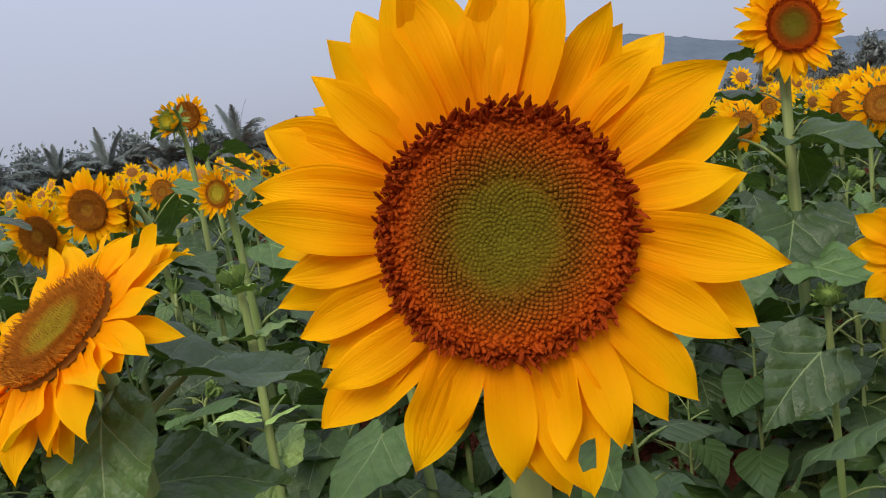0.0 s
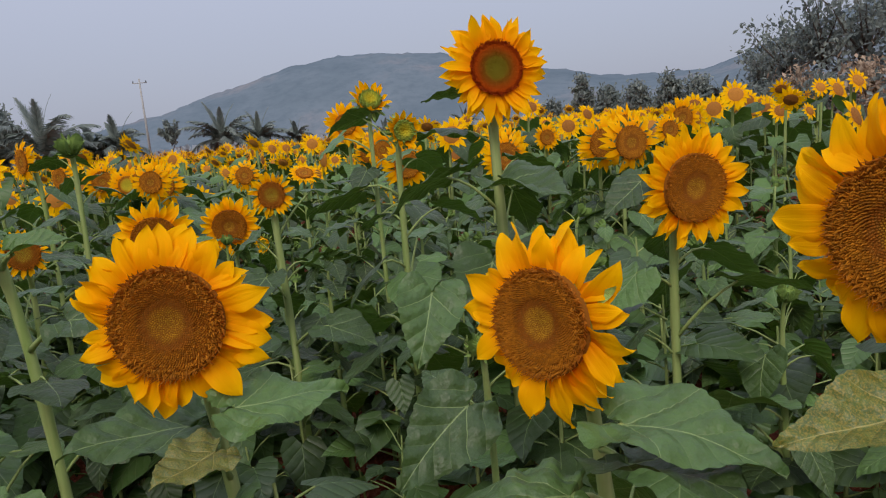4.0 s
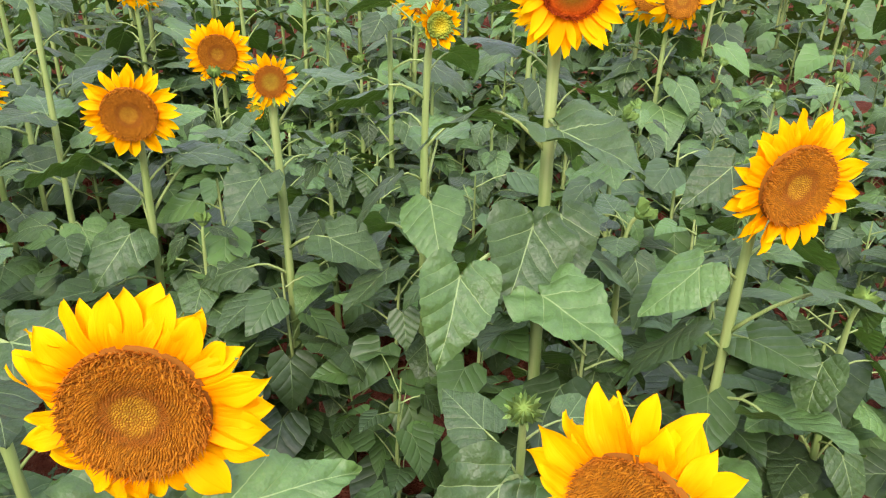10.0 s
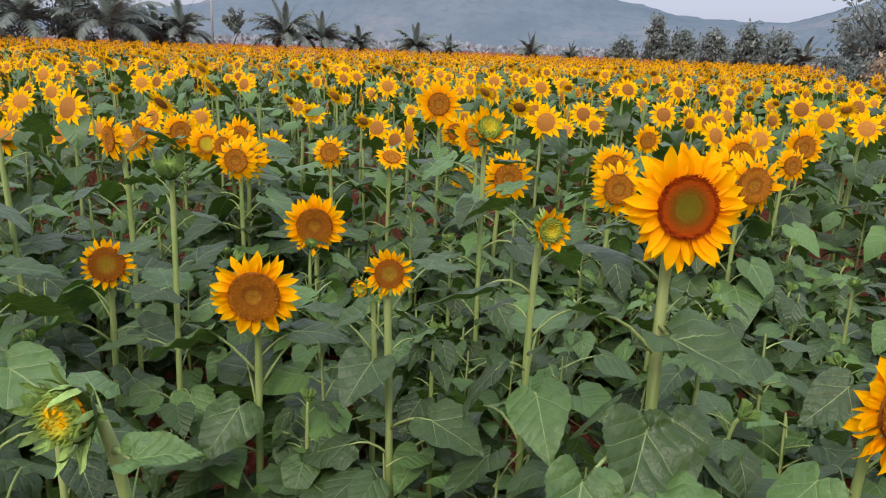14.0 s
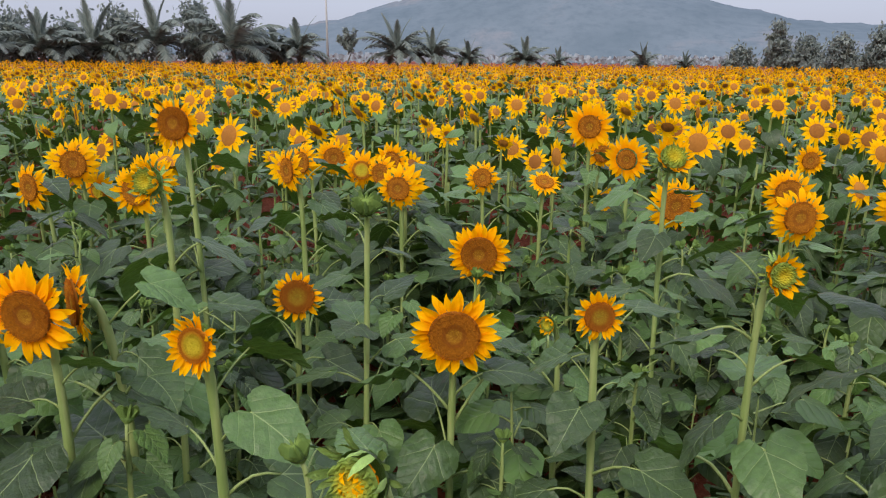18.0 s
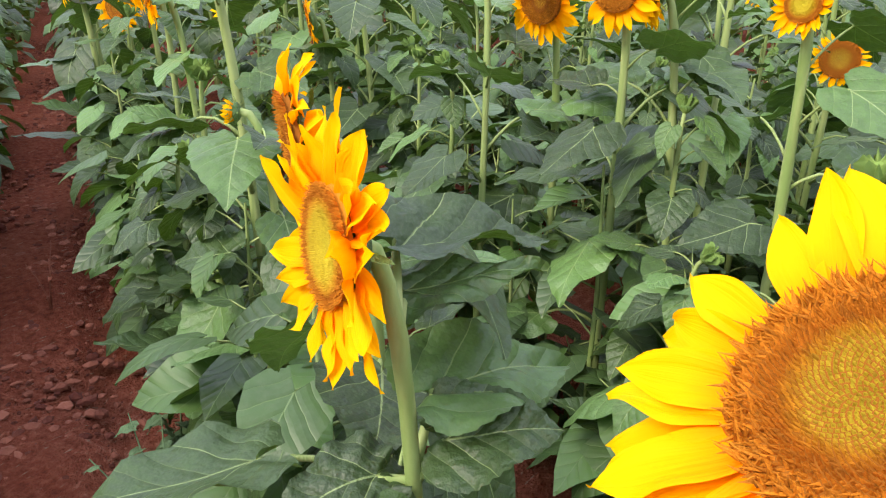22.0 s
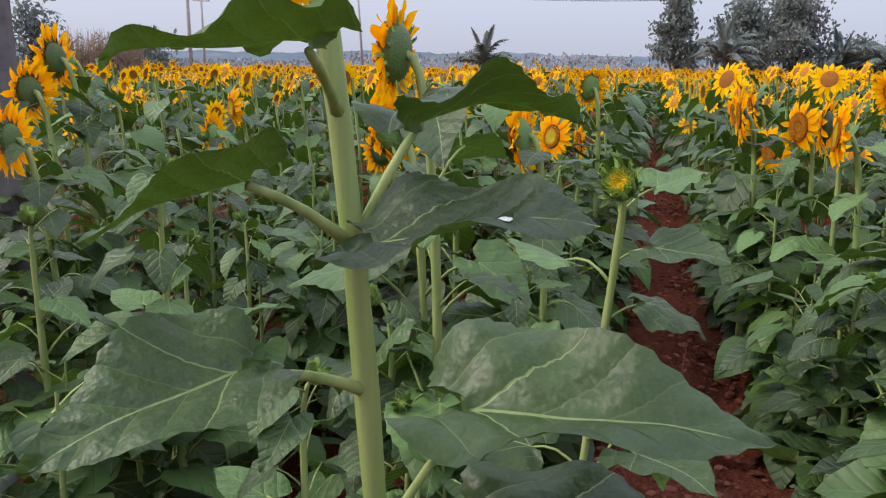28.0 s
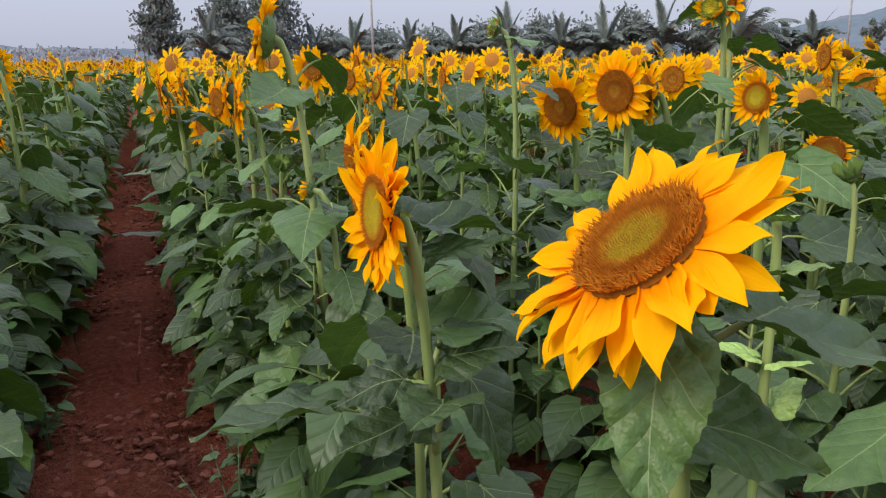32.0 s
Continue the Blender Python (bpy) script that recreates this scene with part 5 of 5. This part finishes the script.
# ---- rows of plants near the camera ----
r = random.Random(77)
FILL = [bud_plant(0, 0, 0.70 + 0.04 * i, 0.017, r.uniform(-60, 60), r.uniform(20, 70), "leafy young sunflower plant with a small green bud", 800 + i, 0.1, 22, 0.152, 0.18, 0.99, (0, 0), 0.010, 0, False) for i in range(7)]
BLOOM = [sunflower(0, -0.1, 0.93 + 0.025 * i, r.uniform(0.046, 0.060), r.uniform(-48, -4), r.uniform(-14, 8), "golden sunflower with a brown disc in its row", ("ripe", "pale")[i % 3 == 1], length=r.uniform(1.0, 1.25), seed=840 + i, leaves=18, size=0.152, low=0.26, high=0.93, base=(0, 0), detail=1) for i in range(10)]
used = set()


def row_spots(step, lo_u, hi_u, lo_n, hi_n):
    for i in range(-140, 140):
        n = 0.27 + 0.8 * i if i >= 0 else -0.58 + 0.8 * (i + 1)
        if lo_n <= n <= hi_n:
            u = lo_u + r.uniform(0, step)
            while u < hi_u:
                off = r.gauss(0, 0.09)
                side = 1 if n > 0 else -1
                if u < -0.95 + 0.25 * math.sin(n * 2.3):
                    u += step
                    continue
                yield u, n + ((abs(off) * side if abs(u) < 1.9 else 0.6 * off + (0.02 if abs(u) < 3.0 else -min(0.36, 0.02 + 0.016 * (abs(u) - 3.0))) * side) if -0.7 < n < 0.4 else off)
                u += step * r.uniform(0.75, 1.25) * (0.85 if -0.7 < n < 0.4 else 1.0)


for u, n in row_spots(0.255, -4.5, 6, -4.5, 6):
    p = place(u, n)
    d = math.hypot(p.x + 0.1, p.y - 0.2)
    yaw = heading(p.x, p.y)
    if d > 4.6 or not (-62 < yaw < 116 or d < 0.9) or any(math.hypot(p.x - x, p.y - y) < (0.2 if i < 8 else 0.13) for i, (x, y) in enumerate(BASES)):
        continue
    if n < -0.3 and d < 1.0 and u < 0.9:
        continue
    if d < (4.3 if yaw < 32 else 3.0) or r.random() < 0.3:
        k = r.randrange(7)
        s = r.uniform(0.85, 1.08)
        if n < 0.7 and -0.9 < u < 1.2:
            s = r.uniform(0.70, 0.85)
        first, copies = k not in used, FILL[k]
        m = pose(p.x, p.y, 0, 0, 0, r.uniform(0, 360)) @ Matrix.Scale(s, 4)
    else:
        k = 100 + r.randrange(10)
        first, copies = k not in used, BLOOM[k - 100]
        s = r.uniform(0.92, 1.08)
        m = pose(p.x, p.y, 0, 0, 0, r.uniform(-25, 25)) @ Matrix.Scale(s, 4)
    if first:
        used.add(k)
        copies.matrix_basis = m
    else:
        copy_thing(copies, m @ Matrix.Diagonal((*(1 / v for v in copies.scale), 1)))
for k, ob in [(i, o) for i, o in enumerate(FILL)] + [(100 + i, o) for i, o in enumerate(BLOOM)]:
    if k not in used:
        for o in (*ob.children_recursive, ob):
            bpy.data.objects.remove(o)

# ---- the field beyond, joined ----
class Heap:
    """Collects many small copies of plain arrays into one mesh."""

    def __init__(self):
        self.v, self.f, self.m, self.uv, self.n = [], [], [], [], 0

    def add(self, v, f, mat, uv, m):
        v = np.asarray(v, float) @ np.array(m.to_3x3()).T + np.array(m.translation)
        self.v.append(v)
        self.f += [tuple(i + self.n for i in face) for face in f]
        self.m += [mat] * len(f)
        self.uv += list(uv)
        self.n += len(v)

    def whole(self, other, m):
        v = other.array @ np.array(m.to_3x3()).T + np.array(m.translation)
        self.v.append(v)
        self.f += (other.faces + self.n).tolist() if other.quads else [tuple(i + self.n for i in face) for face in other.f]
        self.m += other.m
        self.uv += other.uv
        self.n += len(v)

    def close(self):
        self.array = np.concatenate(self.v)
        self.quads = all(len(q) == 4 for q in self.f)
        self.faces = np.array(self.f) if self.quads else None
        return self

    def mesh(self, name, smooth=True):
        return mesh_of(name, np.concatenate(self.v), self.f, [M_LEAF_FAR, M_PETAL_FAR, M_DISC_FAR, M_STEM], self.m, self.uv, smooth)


M_DISC_FAR = plain_material("brown_disc_far", (0.26, 0.095, 0.014), (0.46, 0.18, 0.024), 60.0, 0.85, 0.0, True)


def far_plant(seed, petals, petal_rows, petal_half, leaves, leaf_rows, leaf_half, head=True, stem=True):
    r = random.Random(seed)
    h = Heap()
    z = r.uniform(0.82, 1.16)
    if stem:
        v, f = tube([(0, 0, 0), (0, -0.01, z * 0.6), (0, -0.05, z)], [0.012, 0.010, 0.009], 4)
        h.add(v, f[:-2], 3, [(0, 0)] * len(v), Matrix.Identity(4))
    a = r.uniform(0, 6.28)
    for n in range(leaves):
        s = r.uniform(0.14, 0.21) * (1.35 if leaves < 8 else 1.0)
        v, f, uv = leaf_arrays(s, s * 0.45, r.uniform(0.2, 0.9), r.uniform(0.05, 0.3), leaf_rows, leaf_half, 1.0, seed + n, False)
        a += 2.4 + r.uniform(-0.4, 0.4)
        lz = z * (0.45 + 0.5 * n / leaves) if leaves < 8 else z * (0.15 + 0.8 * n / leaves)
        out = r.uniform(0.05, 0.13)
        m = Matrix.Translation((0, 0, lz)) @ Matrix.Rotation(a, 4, "Z") @ Matrix.Translation((0, out, out * 0.5)) @ Matrix.Rotation(radians(r.uniform(-38, 18)), 4, "X") @ Matrix.Rotation(radians(r.uniform(-25, 25)), 4, "Y")
        h.add(v, f, 0, uv, m)
    if head:
        rad = r.uniform(0.044, 0.062)
        hm = head_matrix(0, -0.10, z, r.uniform(-90, 25), r.uniform(-45, 28)) @ Matrix.Scale(rad, 4)
        for n in range(petals):
            if petal_rows > 1:
                v, f, uv = petal_arrays(r.uniform(0.9, 1.25), 3.0 / petals * 1.25, r.uniform(-0.35, 0.15), 0.2, petal_rows, petal_half, 0, 0, seed + n)
            else:
                L, w = r.uniform(1.05, 1.5), 3.8 / petals
                v, f, uv = [(-w * 0.6, 0, 0), (w * 0.6, 0, 0), (w * 0.9, L * 0.55, 0.02), (0, L, r.uniform(-0.2, 0.1))], [(0, 1, 2, 3)], [(0, 0), (0, 0), (0, 0.5), (0, 1)]
            m = hm @ Matrix.Rotation(2 * math.pi * n / petals, 4, "Z") @ Matrix.Translation((0, 0.82, 0)) @ Matrix.Rotation(radians(r.uniform(-16, 16)), 4, "X")
            h.add(v, f, 1, uv, m)
        around = 10 if petal_rows > 1 else 6
        ring = [(0.9 * math.cos(6.2832 * j / around), 0.9 * math.sin(6.2832 * j / around), 0.03) for j in range(around)] + [(0.55 * math.cos(6.2832 * j / around), 0.55 * math.sin(6.2832 * j / around), 0.17) for j in range(around)]
        fs = grid_faces(2, around, True) + [(around, around + 1 + i, around + 2 + i, around + 3 + i) for i in range(0, around - 3, 2)]
        h.add(ring, fs, 2, [(0, 0)] * len(ring), hm)
    return h.close()


def field(name, label, kinds, step, near, far):
    heap = Heap()
    for u, n in row_spots(step, -far, far, -far, far):
        p = place(u, n)
        d = math.hypot(p.x + 0.1, p.y - 0.2)
        if near <= d < far and -60 < heading(p.x, p.y) < 114:
            s = r.uniform(0.85, 1.12)
            heap.whole(r.choice(kinds), pose(p.x, p.y, 0, 0, 0, r.uniform(-22, 22)) @ Matrix.Scale(s, 4))
    tagged(new(name, heap.mesh(name)), label, "sunflowers", kind="stuff")


MID = [far_plant(900 + i, 14, 3, 1, 12, 5, 1, i % 2 == 0 or i == 7) for i in range(10)]
FAR = [far_plant(930 + i, 9, 1, 1, 4, 3, 1, i not in (2, 5), False) for i in range(8)]
EDGE = [far_plant(960 + i, 5, 1, 1, 1, 3, 1, True, False) for i in range(8)]
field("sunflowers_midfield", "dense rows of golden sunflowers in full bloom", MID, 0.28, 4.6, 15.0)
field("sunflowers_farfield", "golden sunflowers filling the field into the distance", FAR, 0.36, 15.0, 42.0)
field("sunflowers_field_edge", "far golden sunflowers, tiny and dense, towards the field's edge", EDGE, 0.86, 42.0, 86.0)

def low_plant(seed, low, high, leaves):
    """A leafy shoot without a head."""
    r = random.Random(seed)
    h = Heap()
    z = r.uniform(low, high)
    v, f = tube([(0, 0, 0), (0, 0.01, z * 0.6), (0.01, 0, z)], [0.008, 0.006, 0.003], 4)
    h.add(v, f[:-2], 3, [(0, 0)] * len(v), Matrix.Identity(4))
    a = r.uniform(0, 6.28)
    for n in range(leaves):
        s = r.uniform(0.09, 0.18) * (1.1 - 0.35 * n / leaves)
        v, f, uv = leaf_arrays(s, s * 0.45, r.uniform(0.2, 0.8), r.uniform(0.05, 0.4), 7, 1, 0.5, seed + n, False)
        a += 2.4 + r.uniform(-0.4, 0.4)
        out = r.uniform(0.05, 0.12)
        lz = z * (0.10 + 0.88 * n / leaves)
        m = Matrix.Translation((0, 0, lz)) @ Matrix.Rotation(a, 4, "Z")
        pv, pf = tube([(0, 0, 0), (0, out * 0.5, out * 0.32), (0, out, out * 0.5)], [0.0035, 0.0025, 0.002], 3)
        h.add(pv, pf[:-2], 3, [(0, 0)] * len(pv), m)
        h.add(v, f, 0, uv, m @ Matrix.Translation((0, out, out * 0.5)) @ Matrix.Rotation(radians(r.triangular(-52, 26, -8)), 4, "X") @ Matrix.Rotation(radians(r.uniform(-25, 25)), 4, "Y"))
    return h.close()


LOW = [low_plant(1000 + 20 * i, 0.30, 0.50, 12) for i in range(5)] + [low_plant(1200 + 20 * i, 0.55, 0.78, 17) for i in range(7)]
heap = Heap()
for u, n in row_spots(0.108, -4.8, 5.8, -4.5, 6):
    p = place(u, n)
    d = math.hypot(p.x + 0.1, p.y - 0.2)
    if d < 5.4 and (-58 < heading(p.x, p.y) < 112 or d < 0.6) and not (n < -0.3 and d < 0.9 and u < 0.9):
        short = d < 0.9
        heap.whole(r.choice(LOW[:5] if short else LOW), pose(p.x, p.y, 0, 0, 0, r.uniform(0, 360)) @ Matrix.Scale(r.uniform(0.75, 1.1), 4))
tagged(new("sunflower_undergrowth", heap.mesh("sunflower_undergrowth")), "short leafy sunflower shoots in the shade between the stems", "sunflowers", kind="stuff")

# ---- small things: weeds, droppings ----
def weed(x, y, height, seed, stalks=5, dry=False):
    """A small branching weed with leaves in tufts."""
    r = random.Random(seed)
    root = tagged(new("weed"), "dry grey weed stalk standing in the path" if dry else "small pale-green weed at the edge of the path", "weed", "weeds by the path")
    root.location = (x, y, 0)
    mat = M_CLOD if dry else M_WEED
    for n in range(stalks):
        a = 6.28 * n / stalks + r.uniform(-0.4, 0.4)
        out = height * r.uniform(0.15, 0.5)
        line = [Vector((math.cos(a) * out * q * q, math.sin(a) * out * q * q, height * q * r.uniform(0.9, 1.05))) for q in (0, 0.35, 0.7, 1.0)]
        v, f = tube(line, [0.0028, 0.0024, 0.002, 0.0012], 5)
        part("stalk", mesh_of("stalk", v, f, [mat]), root)
        for k in range(7 if not dry else 4):
            q = r.uniform(0.35, 1.0) * 2.999
            i = int(q)
            p = line[i].lerp(line[i + 1], q - i)
            s = r.uniform(0.025, 0.05) * (0.45 if dry else 1.0)
            v, f, uv = leaf_arrays(s, s * 0.36, r.uniform(0.2, 0.8), 0.15, 9, 2, 0.8, seed + k, False)
            part("leaf", mesh_of("weed_leaf", v, f, [mat], None, uv), root, Matrix.Translation(p) @ Euler((r.uniform(-0.5, 0.3), r.uniform(-0.3, 0.3), r.uniform(0, 6.28))).to_matrix().to_4x4())
    return root


p = place(1.75, 0.10)
weed(p.x, p.y, 0.30, 1, 6)
p = place(2.05, 0.16)
weed(p.x, p.y, 0.26, 2, 5)
p = place(3.05, -0.12)
weed(p.x, p.y, 0.22, 3, 3, True)
p = place(2.6, -0.38)
weed(p.x, p.y, 0.20, 4, 4)
p = place(1.3, 1.35)
weed(p.x, p.y, 0.30, 5, 5)
